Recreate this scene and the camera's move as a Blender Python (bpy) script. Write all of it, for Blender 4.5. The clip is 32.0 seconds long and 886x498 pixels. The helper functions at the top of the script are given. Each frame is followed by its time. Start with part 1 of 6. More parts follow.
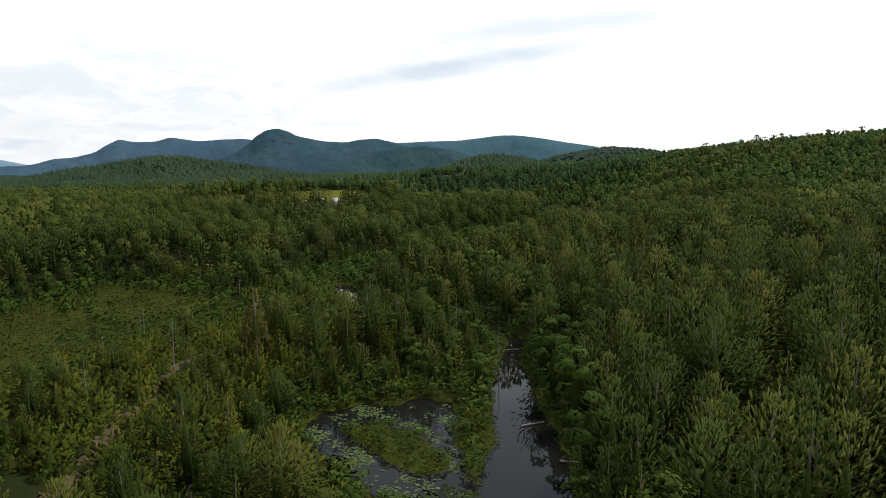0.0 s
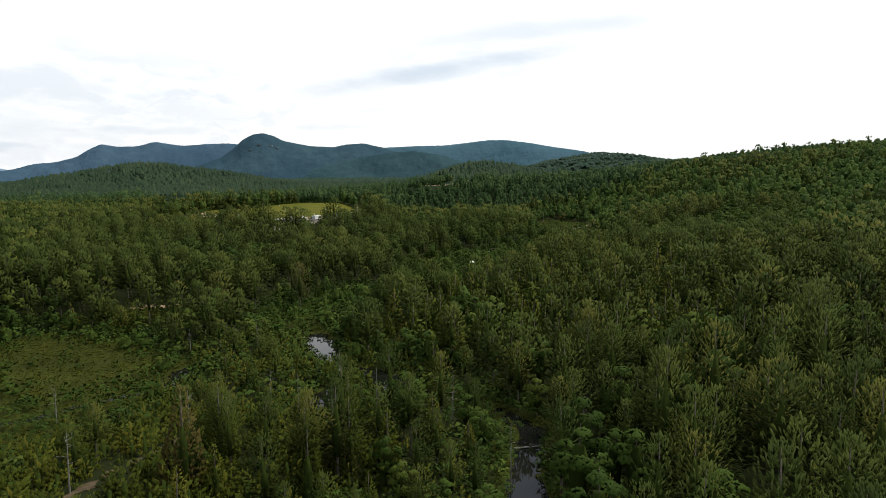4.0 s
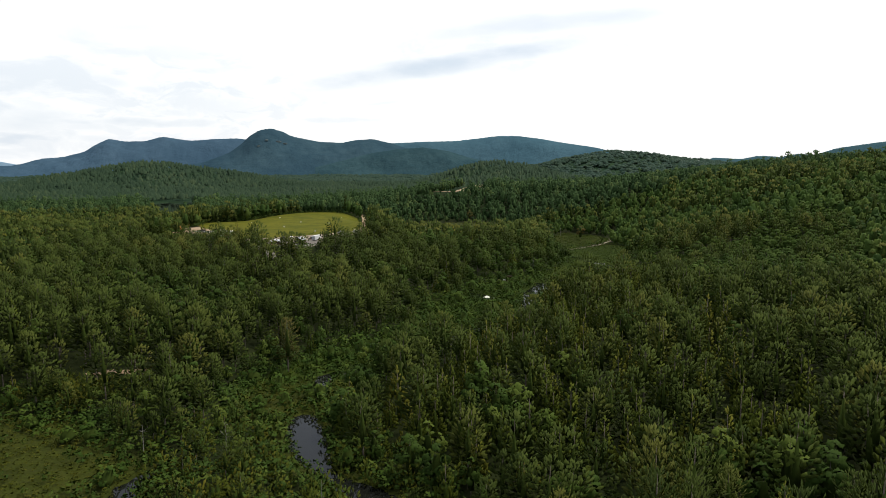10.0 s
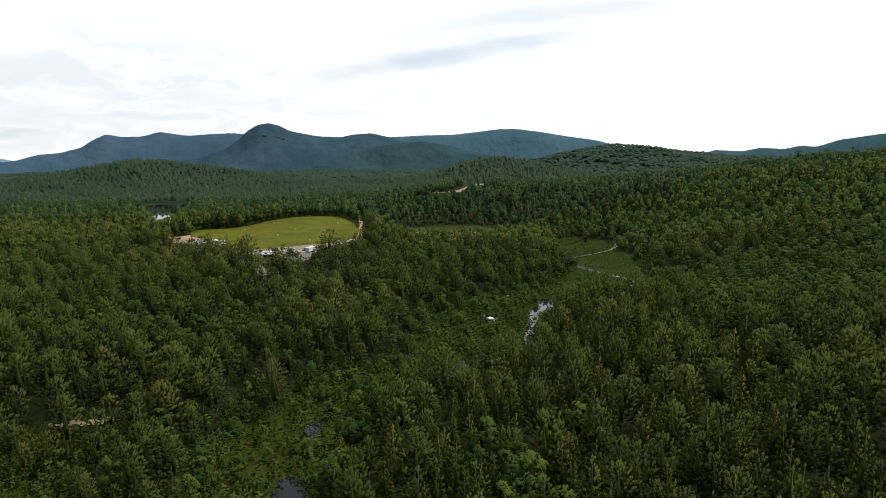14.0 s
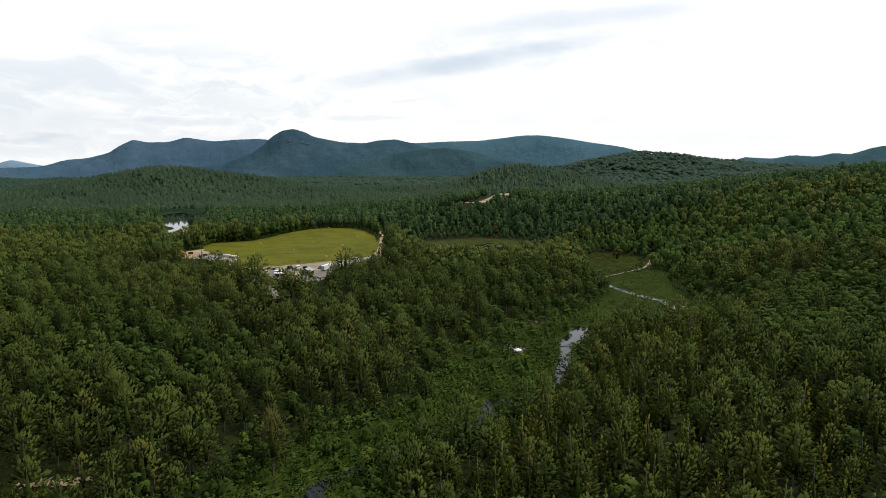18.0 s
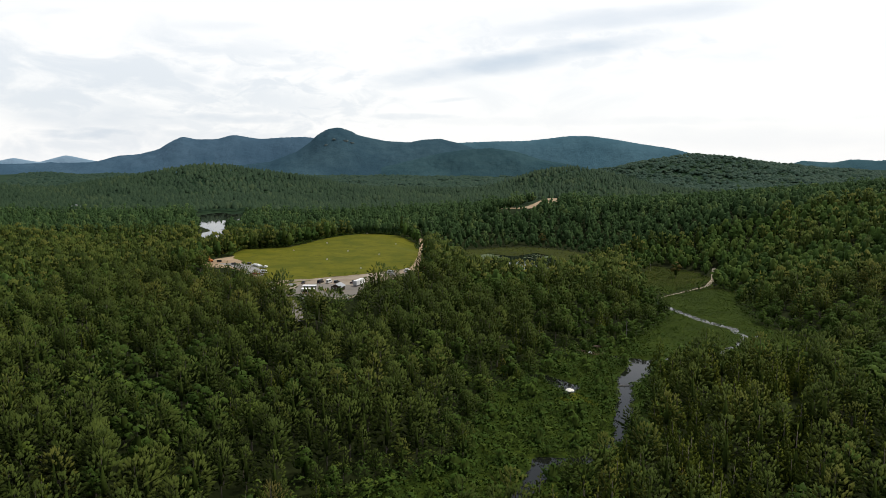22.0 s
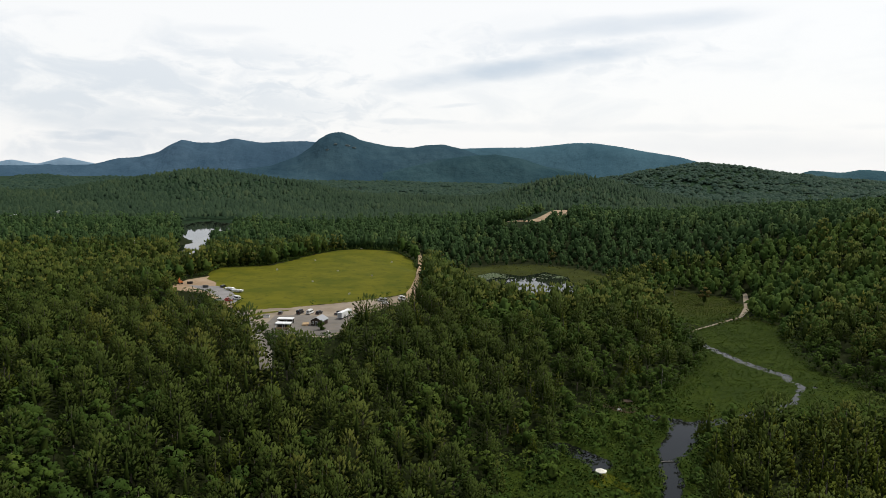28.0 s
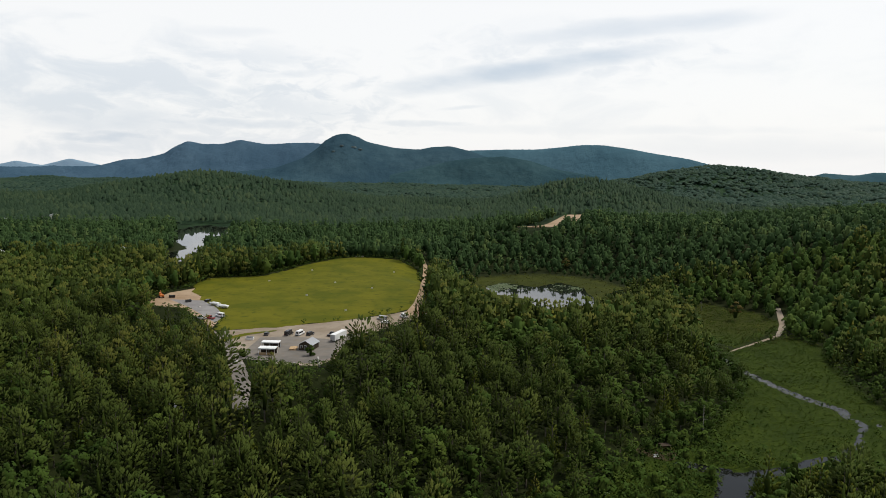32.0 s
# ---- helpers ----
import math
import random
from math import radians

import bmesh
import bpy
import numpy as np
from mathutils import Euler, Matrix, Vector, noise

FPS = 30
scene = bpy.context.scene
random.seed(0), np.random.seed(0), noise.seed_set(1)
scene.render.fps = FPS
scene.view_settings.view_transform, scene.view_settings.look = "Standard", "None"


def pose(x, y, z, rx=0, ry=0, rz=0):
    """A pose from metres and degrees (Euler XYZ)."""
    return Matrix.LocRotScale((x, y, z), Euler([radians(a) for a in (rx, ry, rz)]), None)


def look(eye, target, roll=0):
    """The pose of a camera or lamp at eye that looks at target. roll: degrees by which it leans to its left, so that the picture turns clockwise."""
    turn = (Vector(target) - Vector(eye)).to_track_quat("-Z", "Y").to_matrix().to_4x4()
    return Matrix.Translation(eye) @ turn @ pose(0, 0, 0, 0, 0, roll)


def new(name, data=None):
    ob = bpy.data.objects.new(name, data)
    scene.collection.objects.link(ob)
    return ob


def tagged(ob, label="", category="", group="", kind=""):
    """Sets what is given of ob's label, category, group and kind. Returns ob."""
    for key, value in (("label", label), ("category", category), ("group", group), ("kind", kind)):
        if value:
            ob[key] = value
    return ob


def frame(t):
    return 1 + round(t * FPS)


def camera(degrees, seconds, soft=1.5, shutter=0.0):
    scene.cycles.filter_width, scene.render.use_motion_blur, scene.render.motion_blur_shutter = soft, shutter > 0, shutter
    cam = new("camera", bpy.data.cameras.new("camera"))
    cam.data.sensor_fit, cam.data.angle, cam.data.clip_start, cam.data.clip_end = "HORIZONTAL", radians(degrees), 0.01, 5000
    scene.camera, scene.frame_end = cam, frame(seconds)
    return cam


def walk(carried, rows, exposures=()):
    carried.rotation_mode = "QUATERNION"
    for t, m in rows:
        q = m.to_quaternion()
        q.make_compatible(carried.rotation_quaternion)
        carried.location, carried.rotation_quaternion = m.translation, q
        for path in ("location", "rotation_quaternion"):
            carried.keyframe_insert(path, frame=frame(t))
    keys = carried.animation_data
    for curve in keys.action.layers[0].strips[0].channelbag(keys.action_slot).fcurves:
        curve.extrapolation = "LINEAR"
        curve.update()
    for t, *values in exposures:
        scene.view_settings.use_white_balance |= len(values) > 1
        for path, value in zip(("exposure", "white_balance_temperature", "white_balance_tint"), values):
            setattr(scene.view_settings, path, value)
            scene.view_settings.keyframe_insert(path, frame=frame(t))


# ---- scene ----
cam = camera(64.34, 32.0, 0.7)
# t, x, y, z, then the turn about x, y and z in degrees
PATH = [
    (0, 0.47, 1.24, 50.14, 83.107, 0.497, -0.077),
    (0.5, 0.17, 6.51, 50.94, 83.173, 0.515, -1.028),
    (1, 0.03, 11.85, 51.87, 83.241, 0.438, -1.068),
    (1.5, -0.12, 17.25, 52.92, 83.284, 0.470, -1.258),
    (2, -0.18, 22.63, 54.03, 83.328, 0.484, -1.012),
    (2.5, -0.26, 28.27, 55.11, 83.334, 0.438, -0.767),
    (3, -0.33, 33.78, 56.33, 83.357, 0.490, -0.853),
    (3.5, -0.38, 39.40, 57.52, 83.387, 0.487, -1.066),
    (5.5, -0.52, 61.65, 62.95, 83.272, 0.426, -0.614),
    (6, -0.56, 66.69, 64.45, 83.213, 0.381, -0.273),
    (6.5, -0.60, 70.91, 65.97, 83.122, 0.293, -0.264),
    (7, -0.73, 74.32, 67.41, 83.031, 0.194, -0.263),
    (7.5, -0.78, 77.16, 68.75, 82.987, 0.174, -0.283),
    (8, -0.86, 79.84, 69.99, 83.024, 0.174, -0.270),
    (8.5, -0.82, 82.64, 71.17, 83.079, 0.194, -0.255),
    (9, -0.83, 85.47, 72.36, 83.048, 0.285, -0.305),
    (9.5, -0.85, 88.30, 73.58, 82.990, 0.254, -0.303),
    (10, -0.80, 91.21, 74.81, 82.854, 0.265, -0.289),
    (10.5, -0.77, 94.20, 76.07, 82.784, 0.288, -0.303),
    (11, -0.72, 97.10, 77.34, 82.702, 0.315, -0.320),
    (11.5, -0.66, 100.05, 78.61, 82.592, 0.349, -0.292),
    (12, -0.69, 103.08, 79.89, 82.466, 0.377, -0.326),
    (12.5, -0.60, 106.16, 81.22, 82.404, 0.400, -0.317),
    (13, -0.64, 109.35, 82.37, 82.312, 0.475, -0.456),
    (13.5, -0.72, 112.54, 83.63, 82.272, 0.520, -0.370),
    (14, -0.85, 115.96, 84.74, 82.227, 0.572, -0.337),
    (14.5, -1.10, 119.44, 85.94, 82.137, 0.657, -0.320),
    (16.5, -0.81, 133.62, 88.55, 82.353, 0.598, 1.231),
    (17, -0.81, 137.64, 88.98, 82.412, 0.551, 1.442),
    (17.5, -0.87, 141.75, 89.25, 82.549, 0.484, 1.601),
    (18, -0.84, 146.15, 89.51, 82.678, 0.381, 1.602),
    (18.5, -0.72, 150.71, 89.65, 82.768, 0.298, 1.224),
    (19, -0.88, 155.42, 89.95, 82.809, 0.225, 0.911),
    (19.5, -1.21, 160.45, 90.28, 82.917, 0.185, 1.693),
    (20, -1.50, 165.51, 90.55, 82.939, 0.088, 2.534),
    (20.5, -1.61, 170.65, 91.16, 82.912, -0.011, 2.691),
    (21, -1.86, 175.69, 92.02, 82.820, -0.068, 3.194),
    (21.5, -2.05, 180.85, 93.07, 82.713, -0.173, 4.076),
    (22, -1.99, 185.92, 94.18, 82.600, -0.262, 5.229),
    (22.5, -2.15, 190.91, 95.17, 82.567, -0.293, 5.191),
    (23, -2.26, 195.76, 95.87, 82.585, -0.396, 5.267),
    (23.5, -2.56, 200.84, 96.43, 82.705, -0.363, 5.157),
    (24, -2.72, 205.82, 96.88, 82.711, -0.356, 5.157),
    (24.5, -2.98, 210.16, 97.10, 82.737, -0.408, 5.173),
    (25, -3.59, 215.09, 97.28, 82.788, -0.440, 5.212),
    (25.5, -4.11, 220.13, 97.41, 82.843, -0.517, 5.256),
    (27.5, -5.96, 241.01, 97.58, 82.991, -0.752, 5.403),
    (28, -6.62, 246.04, 97.55, 83.025, -0.856, 5.479),
    (28.5, -7.12, 250.85, 97.58, 83.086, -0.893, 5.518),
    (29, -7.62, 255.63, 97.54, 83.095, -0.921, 5.560),
    (29.5, -7.99, 260.63, 97.45, 83.118, -0.932, 5.631),
    (30, -8.33, 265.74, 97.51, 83.126, -0.921, 5.702),
    (30.5, -8.79, 270.99, 97.57, 83.110, -0.911, 5.771),
    (31, -9.26, 276.19, 97.69, 83.119, -0.900, 5.806),
    (31.5, -9.83, 281.53, 97.81, 83.138, -0.951, 5.982),
    (32, -10.42, 286.95, 97.95, 83.168, -0.952, 6.055),
]
walk(cam, [(t, pose(x, y, z, rx, ry, rz)) for t, x, y, z, rx, ry, rz in PATH],
     [(0.0, 1.14), (10.0, 1.14), (19.0, 1.07), (25.0, 1.0), (32.0, 0.93)])

# ---- world and light: a bright, thin overcast in the late afternoon ----
world = bpy.data.worlds.new("overcast_sky")
scene.world = world
world.use_nodes = True
wn, wl = world.node_tree.nodes, world.node_tree.links
wn.clear()


def wmath(op, a, b=None, c=None):
    n = wn.new("ShaderNodeMath")
    n.operation = op
    for i, v in enumerate((a, b, c)):
        if v is None:
            continue
        if isinstance(v, (int, float)):
            n.inputs[i].default_value = v
        else:
            wl.new(v, n.inputs[i])
    return n.outputs[0]


SUN_EL, SUN_AZ = 60.0, 60.0      # degrees above the horizon, and clockwise from straight ahead
coord = wn.new("ShaderNodeTexCoord")
sep = wn.new("ShaderNodeSeparateXYZ")
wl.new(coord.outputs["Generated"], sep.inputs[0])
azim = wmath("MULTIPLY", wmath("ARCTAN2", sep.outputs[0], sep.outputs[1]), 57.2958)
elev = wmath("MULTIPLY", wmath("ARCSINE", sep.outputs[2]), 57.2958)
sky = wn.new("ShaderNodeTexSky")
sky.sky_type, sky.sun_disc = "NISHITA", False
sky.sun_elevation, sky.sun_rotation = radians(SUN_EL), radians(SUN_AZ)
sky.air_density, sky.dust_density = 1.2, 2.0
skydim = wn.new("ShaderNodeMix")
skydim.data_type, skydim.blend_type = "RGBA", "MULTIPLY"
skydim.inputs[0].default_value = 1.0
wl.new(sky.outputs[0], skydim.inputs[6])
skydim.inputs[7].default_value = (0.10, 0.10, 0.10, 1)


def cloud_bank(az0, el0, half_az, half_el, slope, scale, depth):
    """A grey bank of cloud: an oval in azimuth and elevation, broken by noise."""
    da = wmath("SUBTRACT", azim, az0)
    de = wmath("SUBTRACT", wmath("SUBTRACT", elev, el0), wmath("MULTIPLY", da, slope))
    pos = wn.new("ShaderNodeCombineXYZ")
    wl.new(wmath("MULTIPLY", azim, scale * 0.3), pos.inputs[0])
    wl.new(wmath("MULTIPLY", elev, scale), pos.inputs[1])
    noi = wn.new("ShaderNodeTexNoise")
    noi.inputs["Scale"].default_value, noi.inputs["Detail"].default_value = 1.0, 5.0
    wl.new(pos.outputs[0], noi.inputs["Vector"])
    a = wmath("POWER", wmath("DIVIDE", da, half_az), 2.0)
    b = wmath("POWER", wmath("DIVIDE", de, half_el), 2.0)
    # ragged: the noise moves the edge of the oval
    edge = wmath("SUBTRACT", wmath("ADD", 0.2, wmath("MULTIPLY", noi.outputs[0], 1.9)), wmath("ADD", a, b))
    soft = wn.new("ShaderNodeMapRange")
    soft.interpolation_type = "SMOOTHSTEP"
    wl.new(edge, soft.inputs["Value"])
    soft.inputs["From Min"].default_value, soft.inputs["From Max"].default_value = 0.0, 1.5
    soft.inputs["To Min"].default_value, soft.inputs["To Max"].default_value = 0.0, min(1.0, depth * 1.55)
    return soft.outputs[0]


def glow(low, high):
    """Cloud light: bright and white near the horizon, dimmer and bluer overhead."""
    up = wn.new("ShaderNodeMapRange")
    up.interpolation_type = "SMOOTHSTEP"
    wl.new(elev, up.inputs["Value"])
    up.inputs["From Min"].default_value, up.inputs["From Max"].default_value = 12.0, 21.0
    m = wn.new("ShaderNodeMix")
    m.data_type = "RGBA"
    wl.new(up.outputs[0], m.inputs[0])
    blue = 1.0 if low > 0.5 else 1.28
    m.inputs[6].default_value = (low, low * (1 + (blue - 1) * 0.45), low * blue, 1)
    m.inputs[7].default_value = (high, high * 1.08, high * 1.25, 1)
    return m.outputs[2]


def cloud_field(az0, el0, half_az, half_el, scale, lo, hi, depth, seed):
    """Mottled thin cloud: soft grey patches of many sizes that fade out towards the field's rim."""
    pos = wn.new("ShaderNodeCombineXYZ")
    wl.new(wmath("MULTIPLY", azim, scale * 0.42), pos.inputs[0])
    wl.new(wmath("MULTIPLY", elev, scale), pos.inputs[1])
    pos.inputs[2].default_value = seed
    noi = wn.new("ShaderNodeTexNoise")
    noi.inputs["Scale"].default_value, noi.inputs["Detail"].default_value, noi.inputs["Roughness"].default_value = 1.0, 6.0, 0.58
    noi.inputs["Distortion"].default_value = 0.5
    wl.new(pos.outputs[0], noi.inputs["Vector"])
    a = wmath("POWER", wmath("DIVIDE", wmath("SUBTRACT", azim, az0), half_az), 2.0)
    b = wmath("POWER", wmath("DIVIDE", wmath("SUBTRACT", elev, el0), half_el), 2.0)
    rim = wmath("MAXIMUM", wmath("SUBTRACT", 1.0, wmath("ADD", a, b)), 0.0)
    soft = wn.new("ShaderNodeMapRange")
    soft.interpolation_type = "SMOOTHSTEP"
    wl.new(wmath("ADD", noi.outputs[0], wmath("MULTIPLY", rim, 0.12)), soft.inputs["Value"])
    soft.inputs["From Min"].default_value, soft.inputs["From Max"].default_value = lo, hi
    return wmath("MULTIPLY", wmath("MULTIPLY", soft.outputs[0], wmath("POWER", rim, 0.6)), depth)


grey = None
for field in ((-31.0, 4.5, 20.0, 6.0, 0.42, 0.46, 0.72, 0.62, 3.1), (-20.0, 4.6, 14.0, 5.0, 0.80, 0.50, 0.72, 0.55, 7.7), (8.0, 5.0, 34.0, 7.0, 0.30, 0.54, 0.80, 0.26, 1.4),
              (4.0, 8.6, 16.0, 3.0, 0.75, 0.50, 0.75, 0.40, 5.2)):
    m = cloud_field(*field)
    grey = m if grey is None else wmath("MAXIMUM", grey, m)
for bank in ((0.5, 7.5, 13.0, 1.15, 0.15, 0.5, 0.66), (8.0, 10.4, 13.0, 1.0, 0.06, 0.5, 0.40),
             (-31.0, 3.0, 9.0, 1.4, -0.02, 0.7, 0.40), (-24.0, 1.6, 12.0, 0.5, 0.0, 1.1, 0.30), (18.0, 1.6, 18.0, 1.2, 0.0, 0.6, 0.14), (-22.0, 2.9, 9.0, 0.5, 0.0, 1.2, 0.45),
             (-25.0, 6.0, 3.0, 0.8, -0.2, 0.9, 0.35), (-21.5, 5.2, 2.0, 0.5, -0.15, 1.1, 0.4),
             (-23.0, 9.6, 4.0, 0.6, 0.05, 0.8, 0.2), (6.0, 2.9, 22.0, 0.5, 0.0, 1.1, 0.16),
             (-4.0, 4.6, 3.0, 0.2, 0.1, 1.4, 0.25), (-20.5, 3.6, 4.5, 0.45, 0.0, 1.9, 0.3),
             (-31.0, 1.6, 5.0, 0.7, 0.0, 1.8, 0.5), (-17.0, 6.9, 4.0, 0.4, 0.1, 1.8, 0.3), (-8.0, 1.0 + 2.2, 5.0, 0.35, 0.0, 1.9, 0.3)):
    m = cloud_bank(*bank)
    grey = m if grey is None else wmath("MAXIMUM", grey, m)
cover = wn.new("ShaderNodeMix")
cover.data_type = "RGBA"
wl.new(grey, cover.inputs[0])
wl.new(glow(0.505, 0.212), cover.inputs[6])
wl.new(glow(0.31, 0.19), cover.inputs[7])
mixed = wn.new("ShaderNodeMix")
mixed.data_type = "RGBA"
mixed.inputs[0].default_value = 0.93        # the share of the sky that is cloud
wl.new(skydim.outputs[2], mixed.inputs[6])
wl.new(cover.outputs[2], mixed.inputs[7])
back = wn.new("ShaderNodeBackground")
back.inputs["Strength"].default_value = 1.0
wl.new(mixed.outputs[2], back.inputs["Color"])
wout = wn.new("ShaderNodeOutputWorld")
wl.new(back.outputs[0], wout.inputs["Surface"])

lamp = bpy.data.lights.new("sun", "SUN")
lamp.energy, lamp.angle, lamp.color = 1.5, radians(14), (1.0, 0.95, 0.86)
sun = new("sun", lamp)
sun_way = Vector((math.sin(radians(SUN_AZ)) * math.cos(radians(SUN_EL)), math.cos(radians(SUN_AZ)) * math.cos(radians(SUN_EL)), math.sin(radians(SUN_EL))))
sun.matrix_basis = look(sun_way * 300, (0, 0, 0))

# ---- materials ----


class Mat:
    """A small helper for building a node material round one Principled shader."""

    def __init__(self, name, rough=0.8, spec=0.2):
        self.mat = bpy.data.materials.new(name)
        self.mat.use_nodes = True
        self.n, self.l = self.mat.node_tree.nodes, self.mat.node_tree.links
        self.p = self.n["Principled BSDF"]
        self.p.inputs["Roughness"].default_value = rough
        self.p.inputs["Specular IOR Level"].default_value = spec
        self.co = self.n.new("ShaderNodeTexCoord").outputs["Object"]

    def put(self, sock, v):
        if isinstance(v, (int, float, tuple)):
            sock.default_value = v
        else:
            self.l.new(v, sock)

    def noise(self, scale, detail=4.0, rough=0.6, vec=None):
        t = self.n.new("ShaderNodeTexNoise")
        t.inputs["Scale"].default_value, t.inputs["Detail"].default_value = scale, detail
        t.inputs["Roughness"].default_value = rough
        self.l.new(vec or self.co, t.inputs["Vector"])
        return t.outputs[0]

    def ramp(self, v, a, b, lo=0.0, hi=1.0):
        r = self.n.new("ShaderNodeMapRange")
        r.interpolation_type = "SMOOTHSTEP"
        self.put(r.inputs["Value"], v)
        for k, x in (("From Min", a), ("From Max", b), ("To Min", lo), ("To Max", hi)):
            r.inputs[k].default_value = x
        return r.outputs[0]

    def math(self, op, a, b=0.0):
        m = self.n.new("ShaderNodeMath")
        m.operation = op
        self.put(m.inputs[0], a)
        self.put(m.inputs[1], b)
        return m.outputs[0]

    def mix(self, fac, a, b):
        m = self.n.new("ShaderNodeMix")
        m.data_type = "RGBA"
        self.put(m.inputs[0], fac)
        self.put(m.inputs[6], a if not (isinstance(a, tuple) and len(a) == 3) else (*a, 1))
        self.put(m.inputs[7], b if not (isinstance(b, tuple) and len(b) == 3) else (*b, 1))
        return m.outputs[2]

    def colour(self, v):
        self.put(self.p.inputs["Base Color"], (*v, 1) if isinstance(v, tuple) and len(v) == 3 else v)
        return self

    def bump(self, h, strength=0.4, dist=0.1):
        b = self.n.new("ShaderNodeBump")
        b.inputs["Strength"].default_value, b.inputs["Distance"].default_value = strength, dist
        self.l.new(h, b.inputs["Height"])
        self.l.new(b.outputs[0], self.p.inputs["Normal"])
        return self

    def attr(self, name):
        a = self.n.new("ShaderNodeAttribute")
        a.attribute_name = name
        return a.outputs["Fac"]

    def island(self):
        return self.n.new("ShaderNodeNewGeometry").outputs["Random Per Island"]

    def rand(self):
        return self.n.new("ShaderNodeObjectInfo").outputs["Random"]


def foliage(name, dark, light, warm, rough=0.7):
    """Leaves or needles: each tree has its own tint, each spray its own shade; some trees lean to the warm colour."""
    m = Mat(name, rough, 0.04)
    tree = m.math("FRACT", m.math("ADD", m.attr("tint"), m.rand()))
    spray = m.math("ADD", m.math("MULTIPLY", m.island(), 0.13), m.math("ADD", 0.06, m.math("MULTIPLY", tree, 0.72)))
    c = m.mix(spray, dark, light)
    c = m.mix(m.ramp(tree, 0.70, 1.0, 0.0, 0.6), c, warm)
    fine = m.noise(3.5, 4.0, 0.7)
    c = m.mix(m.ramp(fine, 0.38, 0.68, 0.0, 0.28), c, dark)
    m.colour(c)
    return m.mat


PINE = foliage("pine_needles", (0.018, 0.030, 0.006), (0.077, 0.102, 0.019), (0.104, 0.096, 0.019))
FIR = foliage("fir_needles", (0.026, 0.040, 0.005), (0.098, 0.118, 0.014), (0.122, 0.108, 0.015))
LEAF = foliage("broad_leaves", (0.018, 0.036, 0.006), (0.066, 0.106, 0.017), (0.086, 0.104, 0.016))
SHRUB = foliage("shrub_leaves", (0.018, 0.038, 0.006), (0.058, 0.098, 0.014), (0.068, 0.090, 0.013))
SEDGE = foliage("sedge_blades", (0.030, 0.036, 0.004), (0.074, 0.080, 0.008), (0.088, 0.078, 0.010))
YOUNG = foliage("sapling_leaves", (0.027, 0.038, 0.004), (0.082, 0.094, 0.010), (0.108, 0.092, 0.011))
RUST = foliage("dying_needles", (0.036, 0.038, 0.010), (0.096, 0.088, 0.022), (0.100, 0.074, 0.022))
# leaves of the far woods, cooled to paint in the air's haze
FAR = foliage("hazed_distant_leaves", (0.020, 0.043, 0.014), (0.064, 0.108, 0.033), (0.080, 0.108, 0.031))


# hills and plain beyond: bluer still, with haze mixed into the base colour
HILL = foliage("hazed_hill_canopy", (0.012, 0.026, 0.016), (0.040, 0.068, 0.034), (0.052, 0.072, 0.033))
PLAIN = foliage("hazed_plain_canopy", (0.017, 0.036, 0.026), (0.036, 0.064, 0.042), (0.046, 0.069, 0.040))
SLOPE_LEAF = foliage("slope_leaves", (0.021, 0.043, 0.009), (0.062, 0.106, 0.020), (0.080, 0.106, 0.020))
LUSH = foliage("lush_grass", (0.020, 0.038, 0.004), (0.054, 0.084, 0.008), (0.066, 0.080, 0.009))


# colour of the crowns' cores: shade between the sprays, painted dark
def core_shade_material():
    m = Mat("painted_core_shade", 0.95, 0.02)
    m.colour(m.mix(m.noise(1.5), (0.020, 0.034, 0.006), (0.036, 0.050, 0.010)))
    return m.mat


CORE_SHADE = core_shade_material()


def bark_material():
    m = Mat("bark", 0.9, 0.1)
    c = m.mix(m.noise(2.5), (0.055, 0.043, 0.032), (0.19, 0.165, 0.135))
    m.colour(c).bump(m.noise(7.0), 0.6, 0.05)
    return m.mat


BARK = bark_material()


def deadwood_material():
    m = Mat("grey_deadwood", 0.85, 0.1)
    m.colour(m.mix(m.noise(3.0), (0.16, 0.148, 0.13), (0.32, 0.30, 0.265))).bump(m.noise(9.0), 0.4, 0.03)
    return m.mat


DEADWOOD = deadwood_material()


